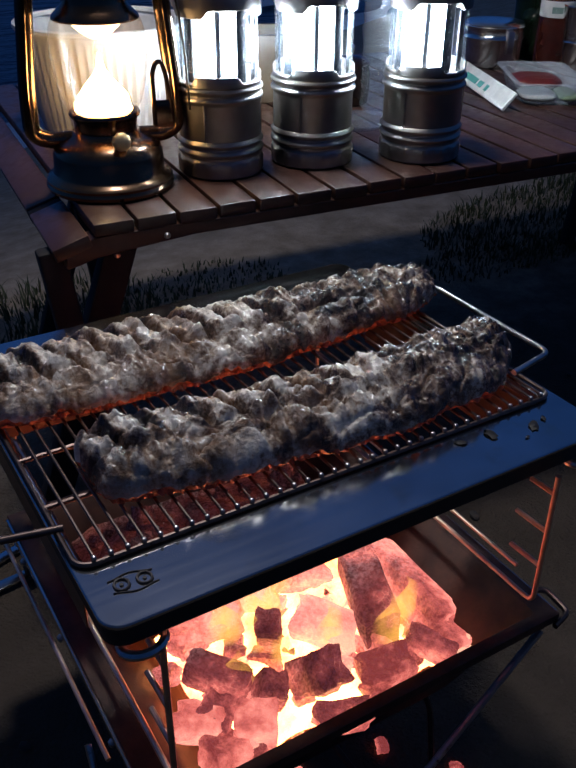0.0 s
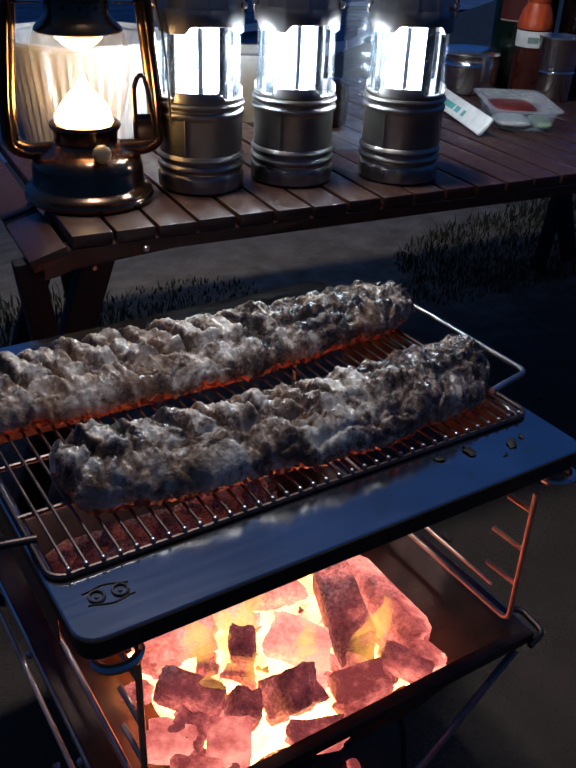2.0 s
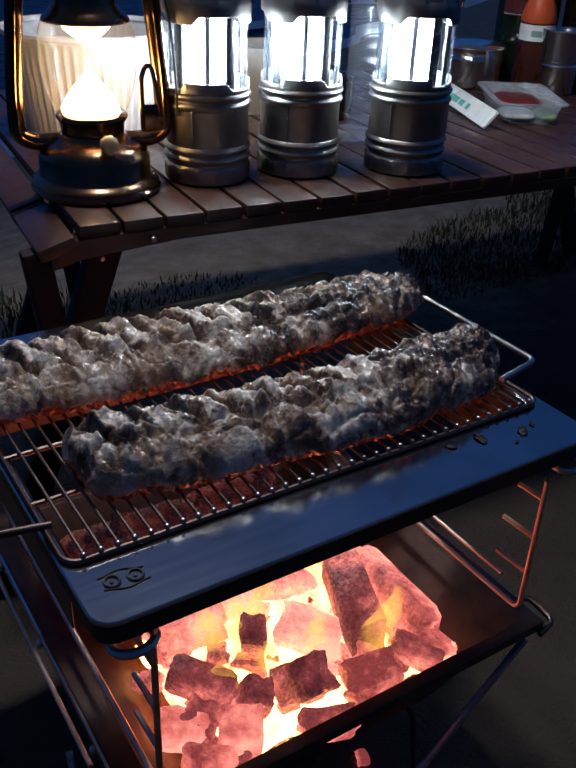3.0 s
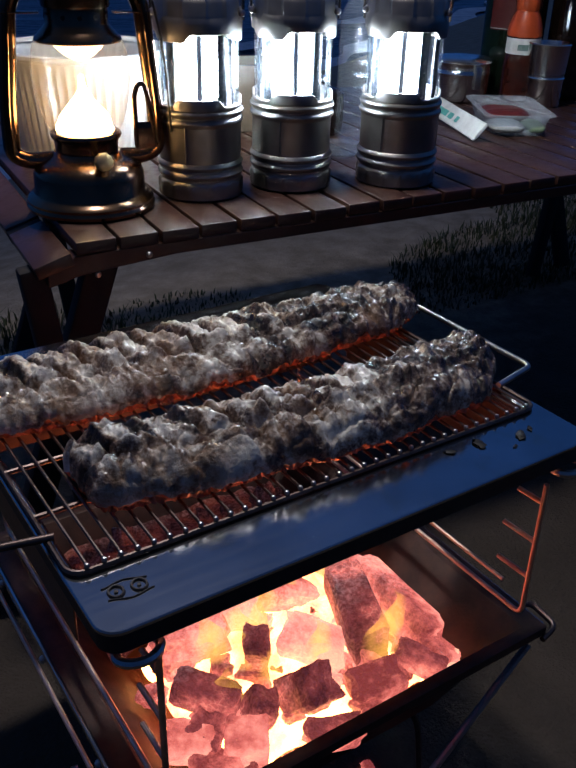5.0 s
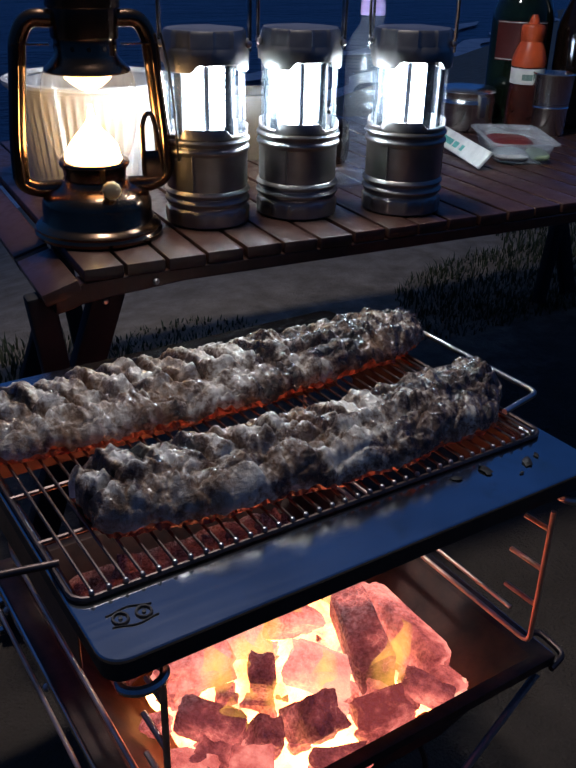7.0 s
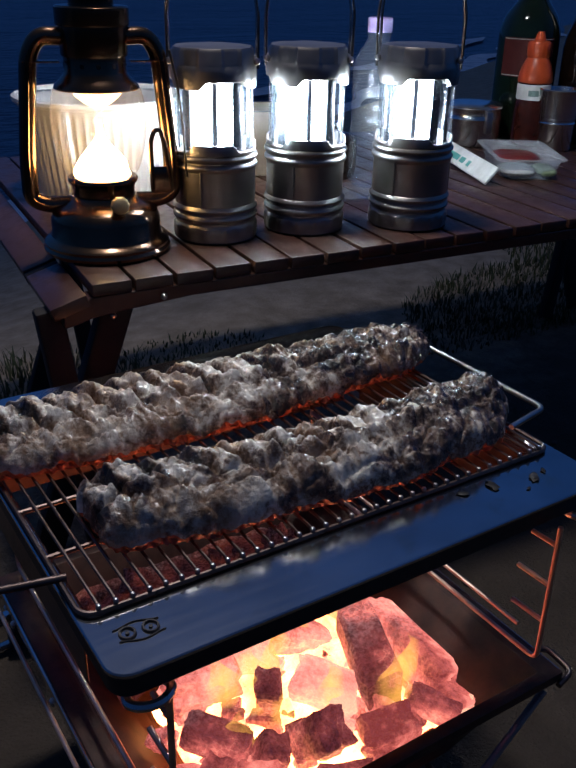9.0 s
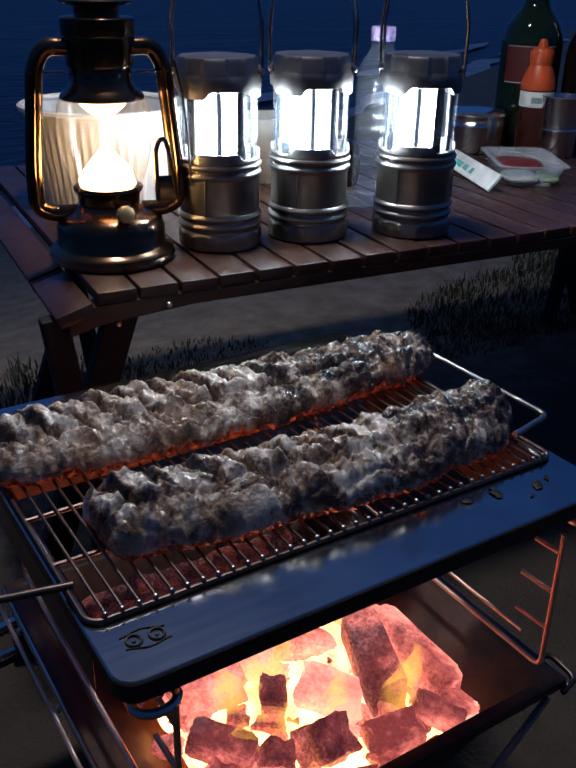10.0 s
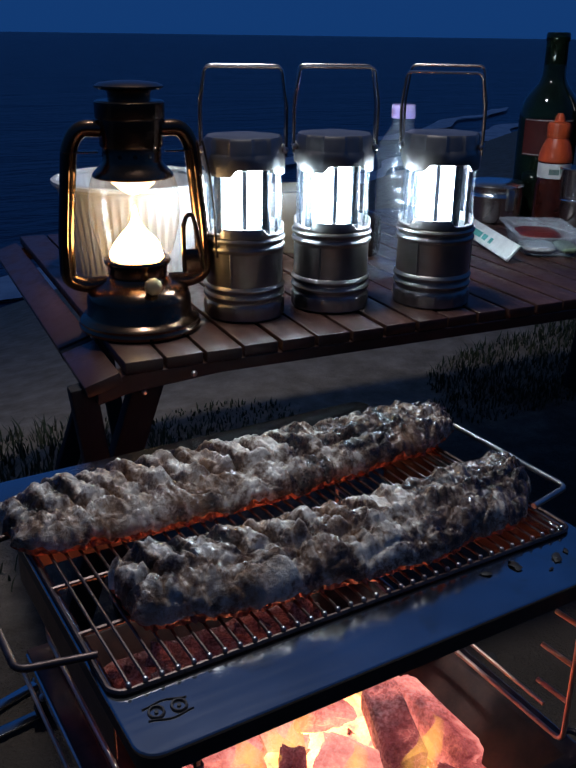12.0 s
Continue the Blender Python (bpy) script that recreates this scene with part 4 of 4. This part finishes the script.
def grill_plate():
    """The steel plate with its window, front corners rounded, edges turned down."""
    t = thing("grill_plate", pose(0.186, 0.118, ZP), "brushed steel grill plate, soot-marked, lying on the stand", "plate")
    x0, x1, y0, y1 = GX0 - 0.186, GX1 - 0.186, -0.051 - 0.118, 0.291 - 0.118
    ix0, ix1, iy0, iy1 = 0.008 - 0.186, 0.366 - 0.186, 0.004 - 0.118, 0.240 - 0.118

    def outline(xa, xb, ya, yb, r, n=6):
        pts = []
        for cx, cy, a0 in ((xb - r, yb - r, 0), (xa + r, yb - r, 90), (xa + r, ya + r, 180), (xb - r, ya + r, 270)):
            for k in range(n + 1):
                a = radians(a0 + 90 * k / n)
                pts.append((cx + r * math.cos(a), cy + r * math.sin(a)))
        return pts

    bm = bmesh.new()
    loops = []
    for pts, z in ((outline(x0, x1, y0, y1, 0.0135), -0.0026), (outline(x0, x1, y0, y1, 0.0135), -0.0008), (outline(x0 + 0.0008, x1 - 0.0008, y0 + 0.0008, y1 - 0.0008, 0.013), 0.0),
                   (outline(ix0 - 0.002, ix1 + 0.002, iy0 - 0.002, iy1 + 0.002, 0.010), 0.0), (outline(ix0, ix1, iy0, iy1, 0.008), -0.0015), (outline(ix0, ix1, iy0, iy1, 0.008), -0.010)):
        loops.append([bm.verts.new((*p, z)) for p in pts])
    n = len(loops[0])
    for p, q in zip(loops, loops[1:]):
        for i in range(n):
            bm.faces.new((p[i], p[(i + 1) % n], q[(i + 1) % n], q[i]))
    bmesh.ops.recalc_face_normals(bm, faces=bm.faces)
    bmesh.ops.solidify(bm, geom=bm.faces[:], thickness=0.0008)
    part("plate", bm, STEEL, t, smooth=False)
    # turned-down edge, black
    bm = bmesh.new()
    skirt = [[bm.verts.new((*p, z)) for p in outline(x0 + e, x1 - e, y0 + e, y1 - e, 0.0130)] for e, z in ((0.0010, -0.0030), (0.0012, -0.0160), (0.0024, -0.0160), (0.0024, -0.0030))]
    for p, q in zip(skirt, skirt[1:]):
        for k in range(len(p)):
            bm.faces.new((p[k], q[k], q[(k + 1) % len(p)], p[(k + 1) % len(p)]))
    bmesh.ops.recalc_face_normals(bm, faces=bm.faces)
    part("edge_skirt", bm, BLACKSTEEL, t, "black turned-down edge")
    # walls of the window, hanging down over the fire
    deep, thick = 0.050, 0.0012
    cx, cy = (ix0 + ix1) / 2, (iy0 + iy1) / 2
    for wx, wy, sx, sy in ((ix0 - 0.001, cy, thick, iy1 - iy0 - 0.02), (ix1 + 0.001, cy, thick, iy1 - iy0 - 0.02), (cx, iy1 + 0.001, ix1 - ix0 - 0.02, thick)):
        part("window_wall", box(sx, sy, deep, (wx, wy, -0.009 - deep / 2), 0.0003, seg=1), SCORCHED, t, "scorched brown steel wall")
    # etched mark: two ringed dots inside a drawn outline
    mx, my = 0.0270 - 0.186, -0.0222 - 0.118
    for sgn in (-1, 1):
        ox, oy = mx + sgn * 0.0066, my + sgn * -0.0006
        pts = [(ox + 0.0042 * math.cos(a), oy + 0.0046 * math.sin(a), 0.0005) for a in [k * 2 * math.pi / 20 for k in range(20)]]
        part("etched_ring", tube(pts, 0.0009, 5, closed=True), BLACKSTEEL, t, "dark etched ring")
        part("etched_dot", lathe([(0, 0.0006), (0.0012, 0.0005), (0.0012, 0.0)], 10), BLACKSTEEL, t, "", pose(ox, oy, 0.0004))
    for dy in (-0.0064, 0.0064):
        pts = [(mx - 0.013 + 0.026 * k / 12, my + dy * (1 - 0.22 * math.cos(k / 12 * 2 * math.pi)) - 0.0012 * (k / 6 - 1), 0.0004) for k in range(13)]
        part("etched_line", tube(pts, 0.0005, 5), BLACKSTEEL, t, "dark etched outline")


def crumb(x, y, size, seed, z=ZP + 0.0008):
    bm = bmesh.new()
    bmesh.ops.create_icosphere(bm, subdivisions=2, radius=1)
    for v in bm.verts:
        k = 1 + 0.7 * noise.noise(v.co * 1.7 + Vector((seed, 1, 2)))
        v.co = Vector((v.co.x * size * k, v.co.y * size * 0.6 * k, max(0, v.co.z * 0.22 * size * k)))
    solo("char_crumb", bm, CHAR, pose(x, y, z, 0, 0, seed * 47), "black charred crumb on steel plate", "crumb", "charred crumbs on the plate")


def grate():
    t = thing("grill_grate", pose(0.186, 0.118, ZP + 0.0035), "wire grill grate with bent wire handles", "grate")
    x0, x1, y0, y1 = 0.003 - 0.186, 0.371 - 0.186, 0.0 - 0.118, 0.236 - 0.118
    frame_pts = []
    r = 0.010
    for cx, cy, a0 in ((x1 - r, y1 - r, 0), (x0 + r, y1 - r, 90), (x0 + r, y0 + r, 180), (x1 - r, y0 + r, 270)):
        frame_pts += [(cx + r * math.cos(radians(a0 + 15 * k)), cy + r * math.sin(radians(a0 + 15 * k)), 0) for k in range(7)]
    part("frame_rod", tube([(p[0], p[1], -0.0012) for p in frame_pts], 0.0018, 8, closed=True), DARKWIRE, t)
    count = 35
    pitch = (x1 - x0) / (count + 1)
    rod = mesh_of("wire_rod", tube(rounded([(0, y0 + 0.001, -0.002), (0, y0 + 0.003, 0.0022), (0, y1 - 0.003, 0.0022), (0, y1 - 0.001, -0.002)], 0.002, 3), 0.0011, 7), DARKWIRE)
    for i in range(count):
        ob = new("wire_rod", rod)
        ob.parent = t
        ob.matrix_basis = pose(x0 + (i + 1) * pitch, 0, 0)
    # small bright balls stand in for glints on the bent wire ends
    bead = mesh_of("weld_bead", lathe([(0, 0.0023), (0.0013, 0.0016), (0.0018, 0.0003), (0.0014, -0.0012), (0, -0.0016)], 8), WIRE)
    for i in range(count):
        ob = new("weld_bead", bead)
        ob.parent = t
        ob.matrix_basis = pose(x0 + (i + 1) * pitch, y0 + 0.0012, 0.0016)
    for y in (0.062, 0.117, 0.175):
        part("cross_rod", tube([(x0, y - 0.118, -0.001), (x1, y - 0.118, -0.001)], 0.0018, 8), DARKWIRE, t)
    for s, x in ((1, x1), (-1, x0)):
        out = 0.043 if s > 0 else 0.042
        pts = rounded([(x - s * 0.004, 0.036 - 0.118, 0.001), (x + s * out, 0.046 - 0.118, 0.001), (x + s * out, 0.190 - 0.118, 0.001), (x - s * 0.004, 0.198 - 0.118, 0.001)], 0.008)
        part("handle", tube(pts, 0.0025, 10), WIRE if s > 0 else DARKWIRE, t, "bright bent wire handle" if s > 0 else "dark bent wire handle")


# ---- meat ----
def smooth(a, b, v):
    k = max(0.0, min(1.0, (v - a) / (b - a)))
    return k * k * (3 - 2 * k)


def along_line(stops, x):
    """A smooth line through a few (x, value) stops."""
    for (xa, va), (xb, vb) in zip(stops, stops[1:]):
        if x <= xb:
            return va + (vb - va) * smooth(xa, xb, x)
    return stops[-1][1]


def rack(front, back, tall, seed, ribs_to, seam, z):
    """A rack of ribs: bones crossing a domed slab with sunken meat between, a seam along the front, craggy at one end."""
    x0, x1 = front[0][0], front[-1][0]
    length, mid = x1 - x0, (front[0][1] + back[0][1]) / 2
    nu, nv = 420, 128
    o = Vector((seed * 7.3, seed * 3.1, seed))

    def height(x, y, s, u):
        p = Vector((x, y, 0)) + o
        dome = max(0.0, 1 - abs(s) ** (4.6 if s < 0 else 3.0)) ** 0.55
        n1 = noise.noise(p * 30)
        ph = (x + 0.35 * y + 0.0022 * n1) / RIB_PITCH
        index = math.floor(ph + 0.25)
        own = 0.55 + 0.75 * abs(noise.noise(Vector((index * 3.7, seed * 5.1, 0.5)))) * 2
        ribs = smooth(ribs_to + 0.14, ribs_to - 0.10, u + 0.15 * n1)
        zone = smooth(seam - 0.08, seam + 0.22, s) * smooth(1.02, 0.74, s)
        gap = (0.5 - 0.5 * math.sin(2 * math.pi * ph)) ** 3.2
        h = tall * dome * (0.84 + 0.16 * smooth(-0.9, 0.2, s))
        h -= 0.0100 * own * gap * zone * (0.22 + 0.78 * ribs)
        # seam and lip along the front, wavering
        line = s - seam - 0.10 * noise.noise(Vector((x * 26, seed, 0))) - 0.04 * noise.noise(Vector((x * 80, seed, 7)))
        h -= 0.0048 * math.exp(-(line / 0.07) ** 2) * (0.4 + 0.6 * ribs)
        h += 0.0038 * math.exp(-((line - 0.17) / 0.10) ** 2)
        # bulging bone ends low on the front
        h += 0.0022 * smooth(seam, seam - 0.25, s) * dome * noise.noise(Vector((x * 48, s * 2.2, 0)) + o)
        # craggy lumps where the bones are covered
        d = noise.voronoi(Vector((x * 46 + 0.5 * n1, y * 58, seed)))[0]
        crag = smooth(0.0, 0.75, d[1] - d[0])
        d2 = noise.voronoi(Vector((x * 150, y * 130, seed + 4)) + 0.5 * Vector((n1, n1, 0)))[0]
        chip = min(1.0, (d2[1] - d2[0]) * 2.4)
        cover = (1 - 0.92 * ribs * zone) * (1 - 0.55 * smooth(seam + 0.1, seam - 0.15, s))
        h += (0.0034 * (crag - 0.55) * cover + 0.0011 * (chip - 0.5)) * dome
        # flakes, fibres, grain
        h += dome * (0.0022 * noise.noise(p * 30 + o) + 0.0024 * (0.4 - abs(noise.noise(Vector((x * 115, y * 48, 2)) + o))) * 2 + 0.0022 * (0.35 - abs(noise.noise(Vector((x * 250, y * 130, 4)) + o))) + 0.0005 * noise.noise(p * 520))
        h -= dome * 0.0042 * max(0.0, 1 - 6 * abs(noise.noise(Vector((x * 26, y * 60, 3)) + o))) ** 2
        return h

    bm = bmesh.new()
    top = []
    for i in range(nu + 1):
        u = i / nu
        x = u * length
        yf, yb = along_line(front, x0 + x) - mid, along_line(back, x0 + x) - mid
        ends = max(0.0, 1 - max(0.0, 1 - u / 0.045) ** 2.2) ** 0.5 * max(0.0, 1 - max(0.0, (u - 0.955) / 0.045) ** 2.2) ** 0.5
        half, centre = (yb - yf) / 2 * (0.66 + 0.34 * ends), (yf + yb) / 2
        row = []
        for j in range(nv + 1):
            s = math.sin((j / nv - 0.5) * math.pi)
            ragged = 1 + 0.07 * noise.noise(Vector((x * 30, 3 * s, seed))) + 0.04 * noise.noise(Vector((x * 110, 3 * s, seed)))
            y = centre + s * half * ragged
            lift = 0.0068 + 0.0060 * noise.noise(Vector((x * 48, 2.0 * s, seed))) + 0.0040 * noise.noise(Vector((x * 170, 2.0 * s, seed)))
            row.append(bm.verts.new((x + 0.006 * noise.noise(Vector((u * 3, s * 4, seed))) * (1 - ends), y, max(0.001, lift + ends ** 0.6 * height(x, y, s, u)))))
        top.append(row)
    for p, q in zip(top, top[1:]):
        for j in range(nv):
            bm.faces.new((p[j], q[j], q[j + 1], p[j + 1]))
    # seared underside, painted glow-red: a ragged fringe that draws in towards the grate
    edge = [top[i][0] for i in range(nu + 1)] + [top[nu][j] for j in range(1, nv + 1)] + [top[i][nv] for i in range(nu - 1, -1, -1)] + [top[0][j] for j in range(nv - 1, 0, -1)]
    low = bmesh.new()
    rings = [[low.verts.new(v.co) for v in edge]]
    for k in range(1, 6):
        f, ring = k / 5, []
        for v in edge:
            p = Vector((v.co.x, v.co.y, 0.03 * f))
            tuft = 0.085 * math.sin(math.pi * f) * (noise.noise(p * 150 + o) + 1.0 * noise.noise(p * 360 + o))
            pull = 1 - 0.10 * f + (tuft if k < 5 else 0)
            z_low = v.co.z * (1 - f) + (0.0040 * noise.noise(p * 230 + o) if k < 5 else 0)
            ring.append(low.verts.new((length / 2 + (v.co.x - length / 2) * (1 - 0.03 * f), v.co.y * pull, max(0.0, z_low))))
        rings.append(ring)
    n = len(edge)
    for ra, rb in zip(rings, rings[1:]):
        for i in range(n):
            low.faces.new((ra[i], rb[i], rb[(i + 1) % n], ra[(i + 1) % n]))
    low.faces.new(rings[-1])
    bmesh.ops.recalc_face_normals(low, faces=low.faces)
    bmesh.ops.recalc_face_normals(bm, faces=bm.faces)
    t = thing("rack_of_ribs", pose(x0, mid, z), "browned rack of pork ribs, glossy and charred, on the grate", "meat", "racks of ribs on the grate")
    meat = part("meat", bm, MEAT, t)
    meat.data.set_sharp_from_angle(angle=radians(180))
    part("seared_underside", low, GLOWTINT, t, "seared underside, ember glow painted into its red colour")
    return t


# ---- charcoal ----
def coal_mesh(seed, sx, sy, sz, rough):
    bm = bmesh.new()
    bmesh.ops.create_cube(bm, size=1.0)
    bmesh.ops.bevel(bm, geom=bm.edges[:], offset=0.10, segments=1, affect="EDGES")
    bmesh.ops.subdivide_edges(bm, edges=bm.edges[:], cuts=3, use_grid_fill=True)
    o = Vector((seed * 5.7, seed * 1.9, seed))
    for v in bm.verts:
        p = v.co.copy()
        k = 1 + rough * (noise.noise(p * 1.6 + o) + 0.5 * noise.noise(p * 4.5 + o) + 0.3 * noise.noise(p * 11 + o))
        v.co = Vector((p.x * sx * k, p.y * sy * k, p.z * sz * k))
    bmesh.ops.triangulate(bm, faces=bm.faces[:])
    return bm


def coal(x, y, z, size, turns, seed, hot, rough=0.36):
    bm = coal_mesh(seed, *size, rough)
    return solo("charcoal", bm, COALHOT if hot else (COALDARK if y < 0.115 else COALDULL), pose(x, y, z, *turns),
                "glowing pink-orange lump of charcoal with ash" if hot else "dark lump of charcoal with glowing cracks", "charcoal", "charcoal in the fire tray", smooth=False)


def bed(name, x0, x1, y0, y1, material, label):
    bm = bmesh.new()
    n = 60
    grid = []
    for i in range(n + 1):
        row = []
        for j in range(n + 1):
            x, y = x0 + (x1 - x0) * i / n, y0 + (y1 - y0) * j / n
            side = min(1, min(i, n - i) / 9)
            z = 0.150 + 0.016 * side + 0.011 * noise.noise((x * 34, y * 34, 4))
            row.append(bm.verts.new((x, y, z)))
        grid.append(row)
    for p, q in zip(grid, grid[1:]):
        for j in range(n):
            bm.faces.new((p[j], q[j], q[j + 1], p[j + 1]))
    solo(name, bm, material, Matrix(), label, "embers", kind="stuff")


def fire():
    bed("ember_bed", 0.084, 0.280, -0.032, 0.118, EMBERBED, "bed of glowing yellow-orange embers in the tray")
    bed("ash_bed", 0.050, 0.300, 0.118, 0.262, ASHBED, "dull red bed of ash and dying embers")
    # the lumps that stand out
    V = -34
    coal(0.240, 0.038, 0.196, (0.032, 0.088, 0.030), (6, -8, -20), 1, False, 0.12)
    coal(0.280, 0.038, 0.182, (0.030, 0.100, 0.032), (2, 24, 2), 2, True, 0.14)
    coal(0.150, 0.042, 0.193, (0.019, 0.024, 0.046), (22, 0, V), 3, False, 0.24)
    coal(0.099, 0.028, 0.189, (0.050, 0.022, 0.026), (8, 6, V - 16), 4, False, 0.16)
    coal(0.164, -0.006, 0.187, (0.030, 0.030, 0.038), (30, 22, V + 38), 5, False, 0.28)
    coal(0.125, 0.000, 0.184, (0.021, 0.024, 0.030), (8, 28, V + 12), 6, False, 0.26)
    coal(0.257, -0.026, 0.182, (0.038, 0.017, 0.018), (4, 8, -58), 7, False, 0.2)
    coal(0.216, -0.024, 0.179, (0.042, 0.026, 0.026), (14, -10, V + 16), 8, True, 0.3)
    coal(0.105, -0.018, 0.182, (0.030, 0.024, 0.034), (10, 4, V + 3), 9, True, 0.16)
    coal(0.166, -0.038, 0.172, (0.040, 0.018, 0.020), (8, 8, V + 20), 10, False, 0.24)
    coal(0.196, 0.032, 0.186, (0.050, 0.032, 0.018), (16, 12, V - 10), 11, True, 0.2)
    coal(0.118, 0.088, 0.186, (0.056, 0.036, 0.026), (-10, -8, V + 14), 12, True, 0.22)
    coal(0.072, 0.004, 0.178, (0.034, 0.026, 0.022), (12, 10, V), 13, True)
    coal(0.078, -0.022, 0.174, (0.026, 0.030, 0.018), (-8, 14, V + 40), 18, True)
    coal(0.088, 0.006, 0.180, (0.024, 0.024, 0.018), (14, -10, V + 70), 19, False)
    coal(0.228, 0.002, 0.178, (0.022, 0.018, 0.018), (20, 10, V + 50), 20, True)
    coal(0.205, 0.098, 0.186, (0.052, 0.034, 0.024), (8, 18, V + 20), 14, True, 0.25)
    coal(0.160, 0.096, 0.184, (0.044, 0.024, 0.026), (14, -12, V + 6), 15, True, 0.25)
    coal(0.268, 0.085, 0.186, (0.030, 0.046, 0.028), (0, 14, V + 30), 16, True, 0.25)
    coal(0.276, -0.018, 0.174, (0.024, 0.036, 0.022), (6, 20, 8), 17, True, 0.25)
    rng = random.Random(11)
    for k in range(90):
        x, y = rng.uniform(0.07, 0.285), rng.uniform(-0.036, 0.245)
        s = rng.uniform(0.007, 0.020)
        coal(x, y, 0.166 + rng.uniform(-0.006, 0.008), (s * 1.4, s, s * 0.9), (rng.uniform(-40, 40), rng.uniform(-40, 40), rng.uniform(0, 180)), 30 + k, rng.random() < 0.7 and y < 0.11)


def flame(x, y, z, h, w, seed, turn):
    bm = bmesh.new()
    rows = []
    for i in range(15):
        k = i / 14
        r = w * (math.sin(math.pi * min(1, k * 0.8 + 0.22)) ** 1.1) * (1 - k) ** 0.5 + 0.0004
        cx, cy = 0.22 * h * noise.noise((k * 2.2, seed, 0)), 0.1 * h * noise.noise((k * 2.2, seed, 9))
        rows.append([bm.verts.new((cx + r * math.cos(a), cy + r * 0.35 * math.sin(a), k * h)) for a in [q * 2 * math.pi / 14 for q in range(14)]])
    for p, q in zip(rows, rows[1:]):
        for j in range(14):
            bm.faces.new((p[j], p[(j + 1) % 14], q[(j + 1) % 14], q[j]))
    solo("flame", bm, FLAME, pose(x, y, z, 0, 0, turn), "small yellow-orange flame licking up from the charcoal", "flame", "flames over the charcoal")


def ground_ember(x, y, s, seed):
    solo("fallen_ember", coal_mesh(seed, s * 1.3, s, s * 0.7, 0.4), COALHOT, pose(x, y, hillside(x, y) + s * 0.3, 0, 0, seed * 40), "small glowing ember fallen on the ground", "ember", "fallen embers", smooth=False)


grill_stand()
fire()
flames = random.Random(21)
for k, (fx, fy) in enumerate([(0.150, 0.070), (0.182, 0.082), (0.118, 0.064), (0.150, 0.020), (0.257, 0.010), (0.210, 0.095), (0.228, -0.006), (0.135, 0.045), (0.165, 0.060), (0.195, 0.020), (0.112, 0.020), (0.240, 0.085)]):
    flame(fx, fy, 0.178, flames.uniform(0.035, 0.062), flames.uniform(0.012, 0.022), k * 3.3 + 1, -31 + flames.uniform(-20, 20))
for k, (ex, ey, es) in enumerate([(0.261, 0.025, 0.011), (0.182, 0.040, 0.008), (0.306, -0.029, 0.010), (0.285, -0.02, 0.005), (0.235, 0.06, 0.005)]):
    ground_ember(ex, ey, es, 60 + k)
grill_plate()
for k, (cx, cy, cs) in enumerate([(0.332, -0.022, 0.0055), (0.298, -0.015, 0.006), (0.273, -0.012, 0.004), (0.318, -0.030, 0.002), (0.345, -0.018, 0.003)]):
    crumb(cx, cy, cs, k + 1)
grate()
rack(((0.034, 0.034), (0.120, 0.017), (0.235, 0.007), (0.330, 0.014), (0.372, 0.040)),
     ((0.034, 0.100), (0.120, 0.094), (0.235, 0.088), (0.330, 0.088), (0.372, 0.086)), 0.026, 1, 0.50, -0.36, ZP + 0.0068)
rack(((-0.008, 0.150), (0.060, 0.139), (0.200, 0.133), (0.340, 0.144), (0.396, 0.160)),
     ((-0.008, 0.224), (0.060, 0.236), (0.200, 0.226), (0.340, 0.218), (0.396, 0.204)), 0.0215, 2, 0.60, -0.38, ZP + 0.0068)


# ---- small things on the ground ----
def pebble(x, y, size, seed):
    bm = bmesh.new()
    bmesh.ops.create_icosphere(bm, subdivisions=2, radius=1)
    for v in bm.verts:
        k = 1 + 0.3 * noise.noise(v.co * 1.3 + Vector((seed, 4, 1)))
        v.co = Vector((v.co.x * size * k, v.co.y * size * 0.75 * k, v.co.z * size * 0.5 * k))
    solo("pebble", bm, PEBBLE, pose(x, y, hillside(x, y) + size * 0.25, 0, 0, seed * 53), "small dull pebble lying on dark soil", "pebble", "pebbles on the ground")


def tongs(x, y, turn):
    t = thing("tongs", pose(x, y, hillside(x, y) + 0.004, 0, 0, turn), "steel barbecue tongs lying on the ground", "tongs")
    for s in (-1, 1):
        part("arm", box(0.20, 0.014, 0.003, (0.0, s * 0.017, 0.004), 0.001), STEEL, t, m=pose(0, 0, 0, 0, 0, s * 5))
    part("hinge", box(0.018, 0.026, 0.006, (-0.104, 0, 0.004), 0.002), STEEL, t)


PEBBLE = paint("dull_pebble_stone", (0.06, 0.052, 0.045), 0.9, (0.035, 0.03, 0.027), 60, 0.5)
stones = random.Random(8)
for k in range(26):
    if k < 18:
        px, py = stones.uniform(0.45, 1.5), stones.uniform(0.0, 0.95)
    else:
        px, py = stones.uniform(-0.16, -0.02), stones.uniform(0.1, 0.6)
    pebble(px, py, stones.uniform(0.003, 0.008), k + 1)
tongs(-0.02, 0.43, 12)
